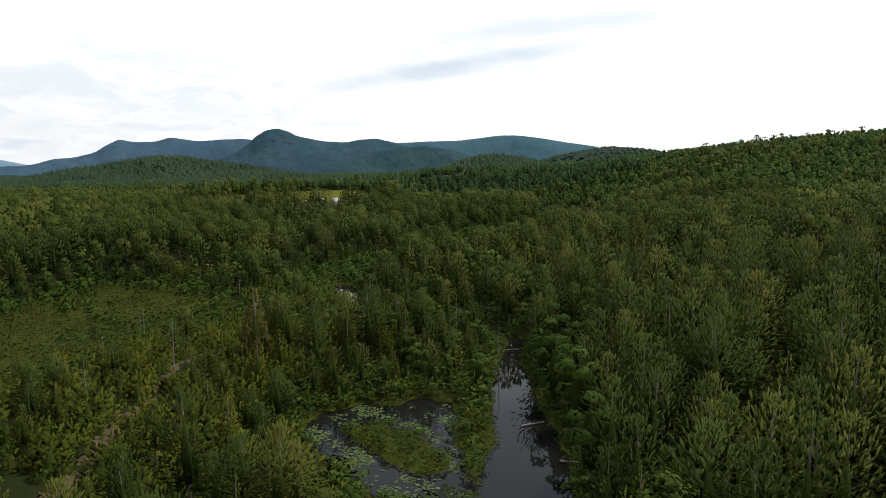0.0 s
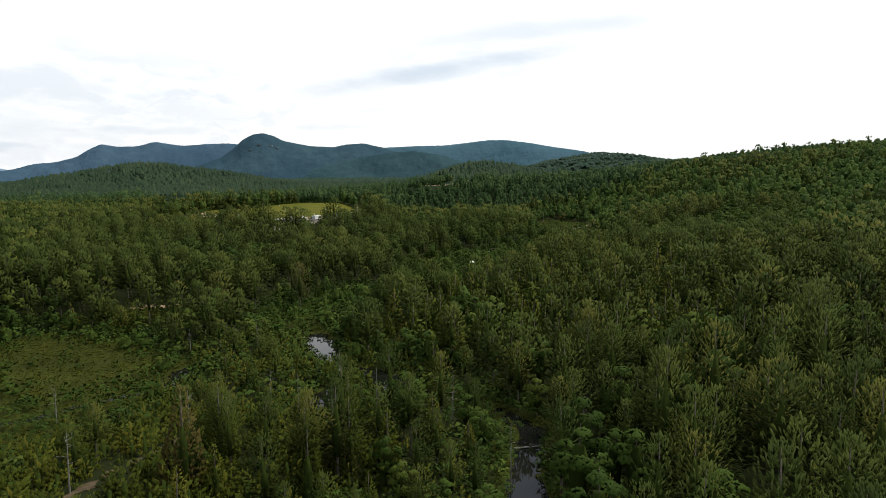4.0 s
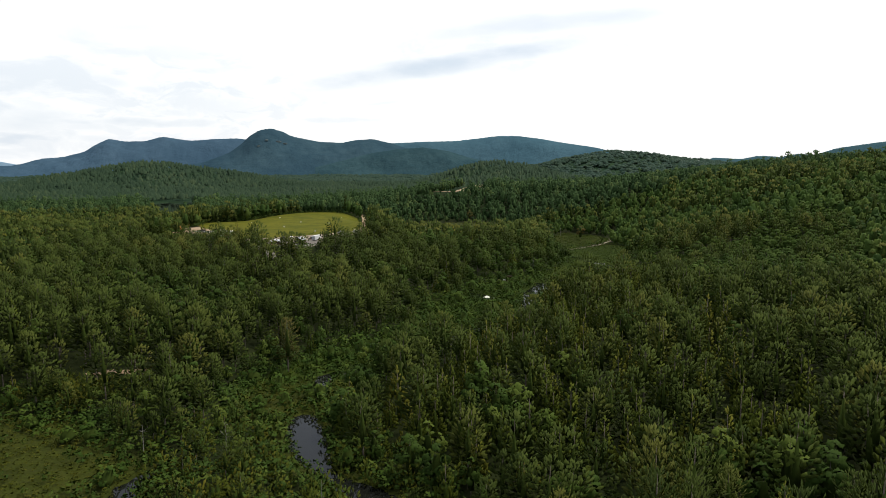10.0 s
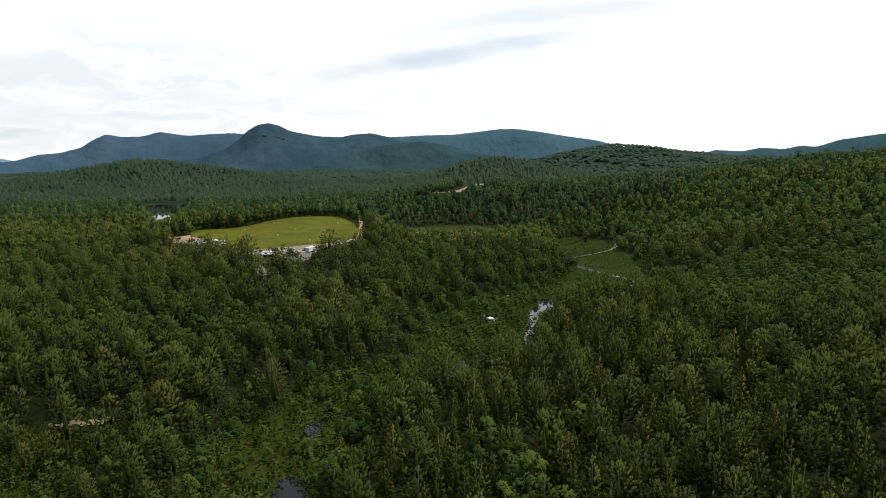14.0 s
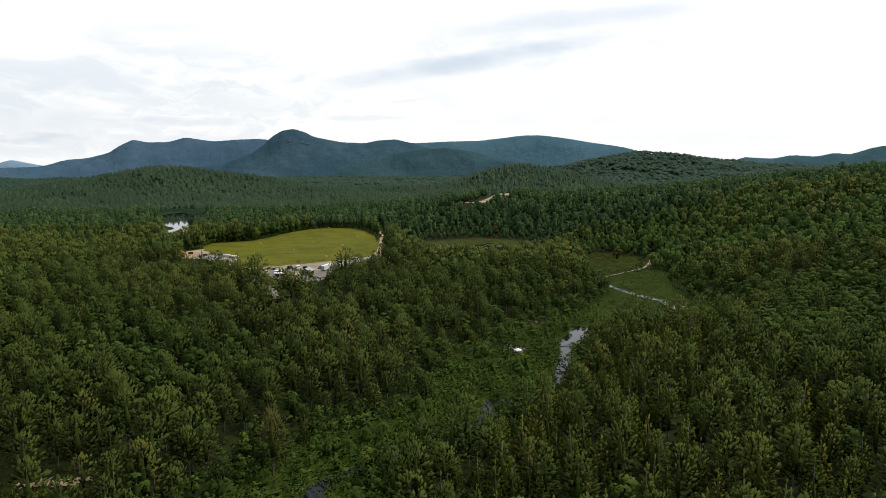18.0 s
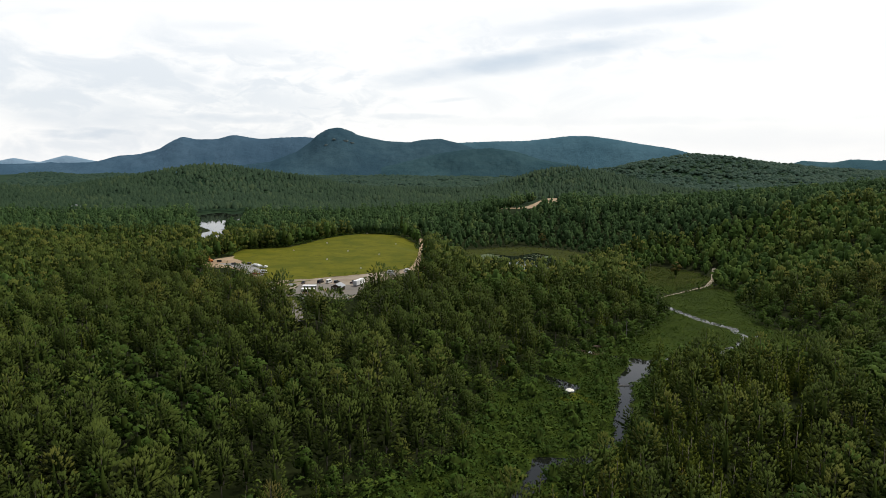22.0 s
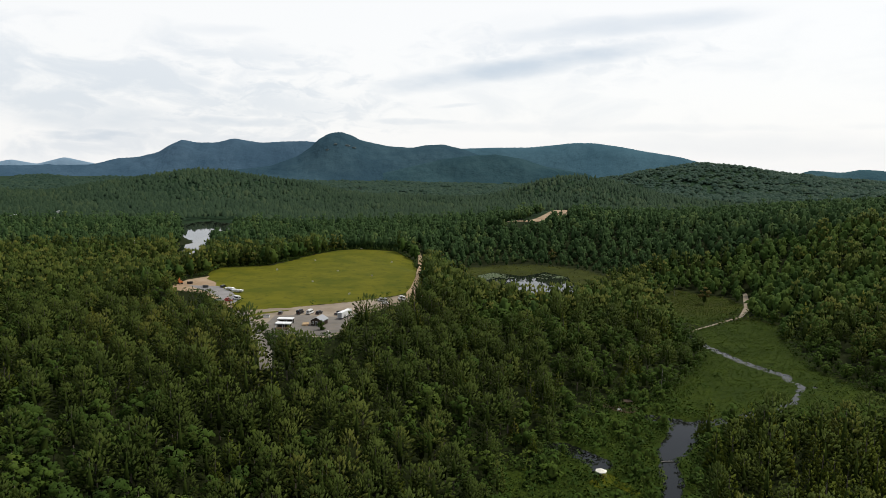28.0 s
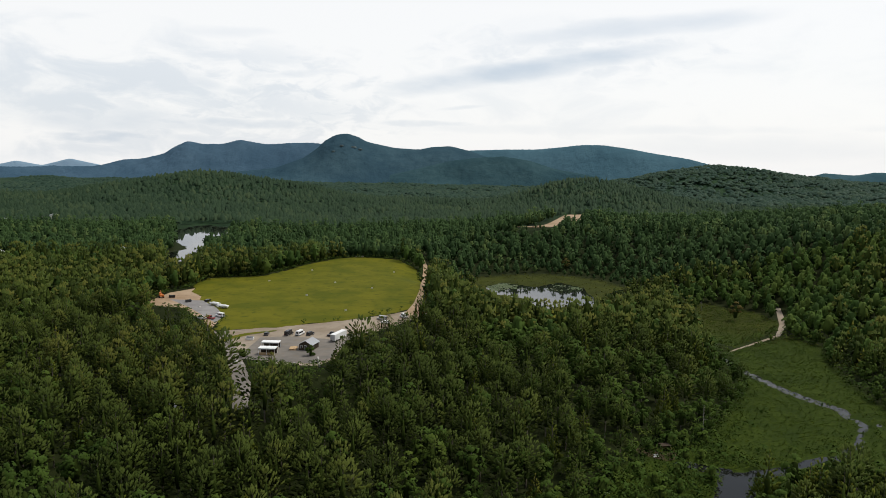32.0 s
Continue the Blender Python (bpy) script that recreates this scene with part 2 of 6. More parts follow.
def ground_material():
    m = Mat("forest_floor", 0.95, 0.08)
    wet = m.attr("wet")          # 1 in the open wetland, 0 under the woods
    far = m.attr("far")          # 1 where only distant canopy covers the ground
    n1, n2, n3 = m.noise(0.06), m.noise(0.5), m.noise(0.012, 6.0)
    floor = m.mix(n2, (0.009, 0.014, 0.003), (0.022, 0.028, 0.007))
    marsh = m.mix(m.ramp(n1, 0.3, 0.7), (0.026, 0.034, 0.004), (0.050, 0.060, 0.007))
    marsh = m.mix(m.ramp(n2, 0.45, 0.75, 0.0, 0.35), marsh, (0.050, 0.046, 0.014))
    marsh = m.mix(m.ramp(m.noise(1.6, 4.0, 0.7), 0.42, 0.62, 0.0, 0.5), marsh, (0.016, 0.020, 0.004))
    # distant ground is coloured dark, as the shade in gaps between far crowns
    canopy = m.mix(m.ramp(n3, 0.35, 0.65), (0.012, 0.030, 0.013), (0.024, 0.050, 0.020))
    canopy = m.mix(m.ramp(m.noise(0.09, 4.0), 0.4, 0.7, 0.0, 0.7), canopy, (0.014, 0.034, 0.018))
    green = m.mix(m.ramp(n1, 0.3, 0.7), (0.024, 0.040, 0.004), (0.042, 0.062, 0.006))
    green = m.mix(m.ramp(m.noise(0.9, 4.0, 0.7), 0.42, 0.62, 0.0, 0.6), green, (0.011, 0.022, 0.003))
    marsh = m.mix(m.attr("lush"), marsh, green)
    c = m.mix(wet, floor, marsh)
    c = m.mix(far, c, canopy)
    m.colour(c).bump(n2, 0.7, 0.4)
    return m.mat


GROUND = ground_material()


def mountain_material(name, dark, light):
    """Wooded slopes kilometres away, with the blue of the air painted into their base colour."""
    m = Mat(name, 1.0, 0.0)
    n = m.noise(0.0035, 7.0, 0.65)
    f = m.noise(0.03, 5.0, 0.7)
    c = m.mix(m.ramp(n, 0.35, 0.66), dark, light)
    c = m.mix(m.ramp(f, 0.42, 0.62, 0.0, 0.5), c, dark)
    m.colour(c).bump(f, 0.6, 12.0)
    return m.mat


def water_material():
    m = Mat("still_water", 0.03, 0.36)
    m.colour((0.010, 0.011, 0.009))
    m.p.inputs["IOR"].default_value = 1.33
    m.bump(m.noise(0.8, 2.0), 0.02, 0.02)
    return m.mat


WATER = water_material()


def plain_ground(name, a, b, c, s1, s2, rough=0.95, spots=0.35):
    m = Mat(name, rough, 0.1)
    col = m.mix(m.ramp(m.noise(s1, 5.0), 0.32, 0.68), a, b)
    col = m.mix(m.ramp(m.noise(s2, 4.0), 0.5, 0.75, 0.0, spots), col, c)
    m.colour(col).bump(m.noise(s2 * 2.0), 0.5, 0.1)
    return m.mat


MEADOW = plain_ground("mown_meadow", (0.070, 0.080, 0.003), (0.120, 0.114, 0.006), (0.046, 0.060, 0.004), 0.045, 0.22, 0.95, 0.85)
GRAVEL = plain_ground("pale_gravel", (0.22, 0.175, 0.125), (0.31, 0.26, 0.20), (0.15, 0.125, 0.085), 0.05, 0.6)
SAND = plain_ground("bare_sand", (0.28, 0.195, 0.12), (0.38, 0.285, 0.19), (0.18, 0.13, 0.075), 0.04, 0.4)
DIRT = plain_ground("bank_dirt", (0.055, 0.042, 0.024), (0.115, 0.082, 0.05), (0.04, 0.046, 0.012), 0.5, 1.6, 0.95, 0.9)
ASPHALT = plain_ground("worn_asphalt", (0.135, 0.125, 0.11), (0.20, 0.18, 0.155), (0.20, 0.155, 0.10), 0.08, 0.25)

# ---- the plan ----


def smooth(v, a, b):
    t = np.clip((v - a) / (b - a), 0, 1)
    return t * t * (3 - 2 * t)


def inside(px, py, poly):
    """Signed distance to a polygon: negative inside."""
    px, py = np.asarray(px, float), np.asarray(py, float)
    best = np.full(px.shape, 1e18)
    ins = np.zeros(px.shape, bool)
    k = len(poly)
    for i in range(k):
        (ax, ay), (bx, by) = poly[i], poly[(i + 1) % k]
        ex, ey = bx - ax, by - ay
        t = np.clip(((px - ax) * ex + (py - ay) * ey) / (ex * ex + ey * ey + 1e-12), 0, 1)
        best = np.minimum(best, (px - ax - t * ex) ** 2 + (py - ay - t * ey) ** 2)
        if ay != by:
            ins ^= ((ay > py) != (by > py)) & (px < ex * (py - ay) / ey + ax)
    return np.where(ins, -1, 1) * np.sqrt(best)


def along(px, py, line):
    """Distance outside a band whose centre line is (x, y, width), ...: negative inside."""
    best = np.full(np.shape(px), 1e9)
    for (ax, ay, aw), (bx, by, bw) in zip(line, line[1:]):
        ex, ey = bx - ax, by - ay
        t = np.clip(((px - ax) * ex + (py - ay) * ey) / (ex * ex + ey * ey), 0, 1)
        best = np.minimum(best, np.hypot(px - ax - t * ex, py - ay - t * ey) - (aw + (bw - aw) * t) / 2)
    return best


# the brook, from the near pool to the far meadow: centre and width
BROOK_NEAR = [(11, 92, 12), (13, 106, 15), (15.5, 122, 11), (15.5, 140, 9.5), (16, 156, 8.5), (17, 172, 5), (22, 196, 5), (16, 210, 1.5),
              (0, 221, 2), (-10, 229, 10), (-16, 240, 8), (-27, 251, 2), (-33, 262, 6.5), (-38, 276, 9), (-41, 290, 6)]
SLOUGH = [(-30, 212, 3), (-28, 221, 6.5), (-27, 230, 3)]
BROOK_TAIL = [(11, 94, 12), (8, 70, 10), (2, 40, 9), (-4, 5, 9), (2, -40, 9)]
BROOK_MID = [(-41, 318, 4), (-41, 330, 3.5), (-28, 344, 2), (-5, 360, 2), (6, 380, 4), (11, 398, 6), (22, 399, 3), (36, 415, 3),
             (39, 428, 3.5), (43, 446, 5), (45, 456, 5), (47, 466, 6), (47.5, 475, 4), (51, 484, 8), (57, 496, 10), (61, 508, 9), (70, 514, 5), (84, 521, 2.5)]
BROOK_FAR = [(84, 521, 1.5), (93, 529, 2.4), (102, 531, 2.8), (109, 540, 1.2), (114, 544, 2.0), (120, 556, 0.8), (126, 566, 1.8), (124, 575, 2.4), (125, 584, 3.0), (117, 595, 3.6), (111, 607, 3.2), (105, 626, 3.0),
             (101, 638, 3.0), (98, 660, 1.0)]
SIDE_ARM = [(47, 519, 4), (53, 517, 4), (60, 514, 5)]
RUNNEL = [(-112, 196, 1.4), (-94, 210, 1.6), (-90, 216, 1.5), (-83, 223, 1.8), (-74, 229, 1.5), (-72, 236, 3), (-73, 246, 5), (-71, 252, 3)]
MEADOW_RUNNEL = [(136, 582, -0.6), (133, 570, 0.3), (129, 558, -0.9), (128, 546, 0.0), (124, 533, -1.0)]
CAMP_POND = [(8, 485, 3), (14, 484, 6), (20, 478, 6), (25, 472, 7), (24, 466, 4)]
POND_NEAR = [(-26, 131), (-24, 138), (-16, 145), (-10, 142), (-5, 148), (2, 144), (3, 135), (1, 127), (3, 120), (3, 110), (5, 103), (-2, 99), (-9, 103), (-17, 114), (-25, 123)]
ISLAND = [(-19, 129), (-16, 135), (-6, 131), (-1, 123), (1, 117), (1, 111), (-4, 109), (-9, 114), (-14, 121)]
POND_EAST = [(-33, 834), (-20, 856), (-6, 848), (5, 838), (26, 866), (42, 844), (46, 800), (44, 768), (32, 775), (18, 762), (5, 752), (2, 788), (-9, 796), (-23, 804)]
POND_EAST_ARM = [(62, 812, 8), (68, 824, 12), (73, 836, 8)]
LAKE = [(-312, 861), (-338, 920), (-337, 960), (-387, 1029), (-444, 1154), (-441, 1217), (-383, 1181), (-359, 1102), (-367, 1065), (-301, 901), (-299, 875)]
LAKE_Z, POND_EAST_Z = 10.0, 3.0
# open wetland without trees
MARSHES = [
    [(-158, 237), (-140, 296), (-106, 286), (-72, 254), (-66, 236), (-73, 212), (-83, 190), (-103, 153), (-130, 160)],
    [(-5, 464), (6, 458), (27, 512), (45, 532), (66, 540), (64, 500), (42, 425), (20, 380), (6, 362), (-34, 345), (-52, 352), (-38, 373), (-12, 394)],
    [(43, 512), (76, 567), (95, 606), (103, 643), (105, 672), (150, 708), (158, 690), (149, 655), (143, 621), (141, 590), (154, 560), (150, 535), (134, 512), (112, 508), (92, 510), (76, 506), (60, 500)],
    [(124, 806), (139, 789), (152, 782), (160, 743), (112, 684), (98, 701), (108, 750)],
    [(-42, 875), (-17, 892), (15, 904), (42, 894), (62, 878), (74, 852), (76, 808), (58, 798), (44, 756), (5, 740), (-40, 800)],
    [(-58, 284), (-64, 318), (-52, 352), (-32, 347), (-26, 322), (-34, 290)],
]
FIELD = [(-211, 711), (-214, 738), (-204, 743), (-182, 753), (-173, 787), (-170, 811), (-156, 852), (-140, 866), (-109, 857), (-89, 830), (-78, 775), (-71, 709),
         (-69, 664), (-78, 650), (-93, 634), (-108, 623), (-121, 613), (-140, 603), (-148, 598), (-154, 621), (-171, 647), (-203, 693)]
LOT = [(-146, 590), (-150, 597), (-121, 611), (-107, 620), (-93, 631), (-75, 647), (-66, 660), (-55, 655), (-68, 622), (-76, 605), (-85, 587), (-82, 560), (-86, 548), (-101, 548), (-117, 555), (-132, 574)]
GRAVEL_YARD = [(-214, 648), (-216, 684), (-208, 700), (-187, 668), (-170, 645), (-158, 625), (-153, 602), (-170, 622), (-186, 642)]
FIELD_TRACK = [(-95, 905, 3), (-84, 860, 4), (-80, 831, 5), (-75, 775, 3), (-69, 725, 2.6), (-65, 680, 5), (-64, 650, 8)]
LOT_ROAD = [(-146, 596, 6), (-139, 583, 7), (-127, 561, 6.5), (-116, 542, 6), (-106, 522, 6), (-98, 500, 5)]
MEADOW_TRACK = [(100, 664, 1.0), (108, 674, 1.3), (128, 695, 1.7), (145, 713, 2.4), (159, 744, 4.0), (165, 764, 4), (172, 790, 3)]
BANK_TRACK = [(-50, 78, 3), (-54, 90, 3.6), (-55, 104, 2.6), (-58, 118, 3.0), (-58, 138, 1.6), (-61, 158, 2.4), (-57, 174, 1.4), (-50, 190, 1.2)]
HOUSES = [(-730, 1212), (-694, 1240), (-712, 1292), (-492, 894), (-379, 915)]
SAND_PIT = [(-12, 1040), (18, 1068), (40, 1150), (52, 1195), (74, 1205), (62, 1110), (22, 1042)]
SAND_BANK = [(-118, 319, 1.2), (-112, 320, 3.0), (-105, 320, 4), (-101, 322, 1.5)]
FIELD_Z = 19.0


def wet_distance(x, y):
    d = np.minimum.reduce([inside(x, y, m) for m in MARSHES])
    for line in (BROOK_NEAR, BROOK_TAIL, BROOK_MID, BROOK_FAR, CAMP_POND, POND_EAST_ARM, SLOUGH):
        d = np.minimum(d, along(x, y, line) - 1.5)
    return np.minimum(d, inside(x, y, POND_NEAR) - 2)


def water_distance(x, y):
    pond = np.maximum(inside(x, y, POND_NEAR), -inside(x, y, ISLAND))
    d = np.minimum(pond, inside(x, y, POND_EAST))
    for line in (BROOK_NEAR, BROOK_TAIL, BROOK_MID, BROOK_FAR, CAMP_POND, RUNNEL, MEADOW_RUNNEL, SIDE_ARM, POND_EAST_ARM, SLOUGH):
        d = np.minimum(d, along(x, y, line))
    return d


def bell(x, y, cx, cy, h, sx, sy):
    return h * np.exp(-0.5 * (((x - cx) / sx) ** 2 + ((y - cy) / sy) ** 2))


def rolling(x, y):
    return (np.sin(x * 0.011 + 1.3) * np.cos(y * 0.009 + 0.4) + 0.6 * np.sin(x * 0.023 + y * 0.017) + 0.5 * np.sin(y * 0.031 - x * 0.012 + 2.0)) / 2


def height(x, y):
    x, y = np.asarray(x, float), np.asarray(y, float)
    d = wet_distance(x, y)
    dry = smooth(d, 0, 45)
    hill = (bell(x, y, 590, 800, 50, 235, 330) + bell(x, y, 340, 980, 24, 150, 210) + bell(x, y, 170, 250, 10, 90, 160)
            + bell(x, y, 690, 2850, 96, 280, 230) + bell(x, y, -680, 1800, 55, 170, 150) + bell(x, y, 150, 1880, 58, 120, 150)
            + bell(x, y, 40, 1150, 22, 130, 160) + bell(x, y, 1500, 2200, 70, 400, 500) + bell(x, y, 600, 880, 15, 110, 130))
    base = 4.0 + 3.0 * smooth(-x, 20, 160) + rolling(x, y) * (1.5 + 6 * smooth(y, 1000, 1700)) - 5.0 * smooth(y, 1700, 2600)
    z = dry * (base + smooth(d, 0, 130) * hill)
    # the terrace that carries the field
    f = np.minimum.reduce([inside(x, y, p) for p in (FIELD, LOT, GRAVEL_YARD)])
    f = np.minimum(f, np.minimum(along(x, y, FIELD_TRACK), along(x, y, LOT_ROAD) + 8 * smooth(y, 560, 500)))
    t = smooth(f, 42, 4)
    z = z * (1 - t) + FIELD_Z * t
    k = smooth(inside(x, y, LAKE), 120, 5)
    z = z * (1 - k) + LAKE_Z * 1.08 * k
    z = z - 2.5 * smooth(inside(x, y, LAKE), 4, -4)
    k = smooth(inside(x, y, MARSHES[4]), 70, 0)
    z = z * (1 - k) + (POND_EAST_Z + 0.35) * k
    s = smooth(inside(x, y, SAND_PIT), 40, 0)
    z = z * (1 - s) + (33.0 + 4.0 * smooth(y, 1085, 1200)) * s
    # banks 0.35 m above the water, beds below it
    z = z + 0.35 * (1 - dry) * (1 - k) - 1.3 * smooth(water_distance(x, y), 1.2, -1.2)
    return z


def mesh_from(name, verts, faces, mats, index=None, tint=None, normals=None):
    """A mesh from arrays of corners and triangles (or quads)."""
    me = bpy.data.meshes.new(name)
    verts, faces = np.asarray(verts, np.float32), np.asarray(faces, np.int32)
    k = faces.shape[1]
    me.vertices.add(len(verts))
    me.vertices.foreach_set("co", verts.ravel())
    me.loops.add(faces.size)
    me.loops.foreach_set("vertex_index", faces.ravel())
    me.polygons.add(len(faces))
    me.polygons.foreach_set("loop_start", np.arange(0, faces.size, k, dtype=np.int32))
    for m in mats:
        me.materials.append(m)
    if index is not None:
        me.polygons.foreach_set("material_index", np.asarray(index, np.int32))
    if tint is not None:
        me.attributes.new("tint", "FLOAT", "POINT").data.foreach_set("value", np.asarray(tint, np.float32))
    me.update(calc_edges=True)
    if normals is not None:
        me.attributes.new("custom_normal", "FLOAT_VECTOR", "POINT").data.foreach_set("vector", np.asarray(normals, np.float32).ravel())
    return me


def sheet(xs, ys):
    gx, gy = np.meshgrid(xs, ys)
    nx, ny = len(xs), len(ys)
    i = np.arange(nx * ny).reshape(ny, nx)
    quads = np.stack([i[:-1, :-1], i[:-1, 1:], i[1:, 1:], i[1:, :-1]], -1).reshape(-1, 4)
    return gx.ravel(), gy.ravel(), quads


def spread(a, b, step, grow, far):
    """Even steps from a to b, then growing ones out to far."""
    out, s = list(np.arange(a, b, step)), step
    while out[-1] < far:
        s *= grow
        out.append(out[-1] + s)
    return out


# ---- ground: one sheet from behind the camera to the mountains ----
side = spread(0, 180, 3.0, 1.06, 4200)
xs = np.array([-v for v in side[:0:-1]] + side)
ys = np.array([-600, -300, -120, -60] + spread(-45, 700, 3.0, 1.03, 4900))
gx, gy, quads = sheet(xs, ys)
gz = height(gx, gy)
ground = new("ground", mesh_from("ground", np.stack([gx, gy, gz], 1), quads, [GROUND]))
ground.data.attributes.new("wet", "FLOAT", "POINT").data.foreach_set("value", smooth(wet_distance(gx, gy), 6, -2).astype(np.float32))
ground.data.attributes.new("lush", "FLOAT", "POINT").data.foreach_set("value", (smooth(gy, 300, 345) * smooth(gy, 735, 690)).astype(np.float32))
ground.data.attributes.new("far", "FLOAT", "POINT").data.foreach_set("value", smooth(gy, 900, 1300).astype(np.float32))
ground.data.polygons.foreach_set("use_smooth", np.ones(len(ground.data.polygons), bool))
tagged(ground, "dark forest floor and sedge marsh rising into wooded hills", "ground", kind="structure")


def flat_piece(name, test, x0, x1, y0, y1, step, z, mat, label, thick=0.0):
    """A flat sheet wherever test(x, y) is negative, cut on a fine grid that is pulled to the edge."""
    gx, gy, q = sheet(np.arange(x0, x1 + step, step), np.arange(y0, y1 + step, step))
    d = test(gx, gy)
    keep = (d[q] < 0).any(1)
    # corners just outside are drawn in to the edge
    e = 0.25
    dx, dy = (test(gx + e, gy) - d) / e, (test(gx, gy + e) - d) / e
    out = (d > 0) & (d < step * 1.6)
    gx, gy = np.where(out, gx - dx * d, gx), np.where(out, gy - dy * d, gy)
    used = np.unique(q[keep])
    back_to = np.full(len(gx), -1)
    back_to[used] = np.arange(len(used))
    zz = z(gx[used], gy[used]) if callable(z) else np.full(len(used), z)
    ob = new(name, mesh_from(name, np.stack([gx[used], gy[used], zz], 1), back_to[q[keep]], [mat]))
    ob.data.polygons.foreach_set("use_smooth", np.ones(len(ob.data.polygons), bool))
    return tagged(ob, label, name.split("_")[0], kind="structure")


flat_piece("water_brook_near", lambda x, y: np.minimum(np.minimum(np.minimum(along(x, y, BROOK_NEAR), along(x, y, BROOK_TAIL)), np.maximum(inside(x, y, POND_NEAR), -inside(x, y, ISLAND))), np.minimum(along(x, y, RUNNEL), along(x, y, SLOUGH))) - 1.0,
           -116, 36, -30, 296, 1.5, 0.0, WATER, "still dark brook and lily pond between shrubs")
flat_piece("water_brook_far", lambda x, y: np.minimum.reduce([along(x, y, l) for l in (BROOK_MID, BROOK_FAR, SIDE_ARM, CAMP_POND, MEADOW_RUNNEL)]) - 1.0,
           -50, 140, 312, 664, 1.5, 0.0, WATER, "winding dark brook through green wet meadow")
flat_piece("water_pond", lambda x, y: np.minimum(inside(x, y, POND_EAST), along(x, y, POND_EAST_ARM)) - 1.5, -50, 90, 735, 880, 2.5, POND_EAST_Z, WATER,
           "pale reflecting beaver pond ringed with marsh")
flat_piece("water_lake", lambda x, y: inside(x, y, LAKE) - 2, -460, -280, 840, 1230, 4.0, LAKE_Z, WATER, "distant still lake among dark pines")
flat_piece("field", lambda x, y: inside(x, y, FIELD) - 2.6 - 1.2 * np.sin(x * 0.31 + y * 0.2) * np.cos(y * 0.27), -222, -60, 588, 878, 3.0, lambda x, y: height(x, y) + 0.10, MEADOW, "bright yellow-green mown meadow on a terrace")
flat_piece("pavement_lot", lambda x, y: inside(x, y, LOT), -156, -50, 540, 665, 2.0, lambda x, y: height(x, y) + 0.05, GRAVEL, "pale gravel parking lot along the meadow")
flat_piece("pavement_yard", lambda x, y: inside(x, y, GRAVEL_YARD), -222, -148, 596, 706, 2.0, lambda x, y: height(x, y) + 0.06, SAND, "bare sandy yard at the meadow's corner")
flat_piece("road_field_track", lambda x, y: along(x, y, FIELD_TRACK), -105, -52, 640, 915, 2.0, lambda x, y: height(x, y) + 0.14, SAND, "sandy farm track beside the meadow")
flat_piece("road_lot", lambda x, y: along(x, y, LOT_ROAD), -156, -90, 490, 604, 1.5, lambda x, y: height(x, y) + 0.10, ASPHALT, "grey worn access road curving into the woods")
flat_piece("road_meadow_track", lambda x, y: along(x, y, MEADOW_TRACK), 92, 214, 655, 848, 1.5, lambda x, y: height(x, y) + 0.12, GRAVEL, "pale gravel track crossing the wet meadow")
flat_piece("road_bank_track", lambda x, y: along(x, y, BANK_TRACK) + 1.1 * np.sin(x * 0.9 + y * 0.35) * np.cos(y * 0.6 - x * 0.4), -66, -46, 80, 194, 0.8, lambda x, y: height(x, y) + 0.08, DIRT, "overgrown reddish dirt bank with slash")
flat_piece("ground_sand_bank", lambda x, y: along(x, y, SAND_BANK) + 0.9 * np.sin(x * 0.8 + y * 0.5) * np.cos(y * 0.9 - x * 0.3), -126, -94, 312, 332, 0.9, lambda x, y: height(x, y) + 0.12, SAND, "bare sandy bank at the wood's edge")
flat_piece("ground_sand_pit", lambda x, y: inside(x, y, SAND_PIT), -18, 82, 1030, 1212, 4.0, lambda x, y: height(x, y) + 0.3, SAND, "bare tan sand clearing in distant woods")

# ---- mountains: wooded ranges at the back, each a sum of rounded summits ----


def mountain(name, label, near, deep, crest, dark, light, rough=9.0):
    """crest: bearing and rise in degrees, as seen from the valley's head, of the summits and saddles of one range."""
    lo, hi = crest[0][0], crest[-1][0]
    deg = np.linspace(lo, hi, int((hi - lo) * 10))
    rise = np.interp(deg, [c[0] for c in crest], [c[1] for c in crest])
    soft = np.hanning(9)
    rise = np.convolve(np.pad(rise, 4, "edge"), soft / soft.sum(), "valid")
    mid = near + deep * 0.55
    rr = np.concatenate([np.linspace(near, mid, 22), np.linspace(mid, near + deep, 8)[1:]])
    A, Rr = np.meshgrid(np.radians(deg), rr)
    top = np.tan(np.radians(rise))[None, :] * mid + 82
    u = np.where(Rr < mid, (Rr - near) / (mid - near), 1 - (Rr - mid) / (near + deep - mid))
    prof = 0.35 * u + 0.65 * u * u * (3 - 2 * u)
    x, y = Rr * np.sin(A), 110 + Rr * np.cos(A)
    folds = np.array([noise.fractal((px * 0.0040, py * 0.0040, 0.3), 0.9, 2.0, 6) for px, py in zip(x.ravel(), y.ravel())]).reshape(x.shape)
    z = top * prof + folds * rough * 2.2 * np.sin(np.clip(u, 0, 1) * math.pi) + folds * rough * 0.2
    z += np.random.RandomState(3).normal(0, 1, x.shape) * rough * 0.06
    n, k = A.shape
    i = np.arange(n * k).reshape(n, k)
    q = np.stack([i[:-1, :-1], i[:-1, 1:], i[1:, 1:], i[1:, :-1]], -1).reshape(-1, 4)
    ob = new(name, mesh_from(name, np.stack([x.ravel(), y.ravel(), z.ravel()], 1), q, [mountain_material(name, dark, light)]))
    ob.data.polygons.foreach_set("use_smooth", np.ones(len(ob.data.polygons), bool))
    return tagged(ob, label, "mountain", kind="structure")


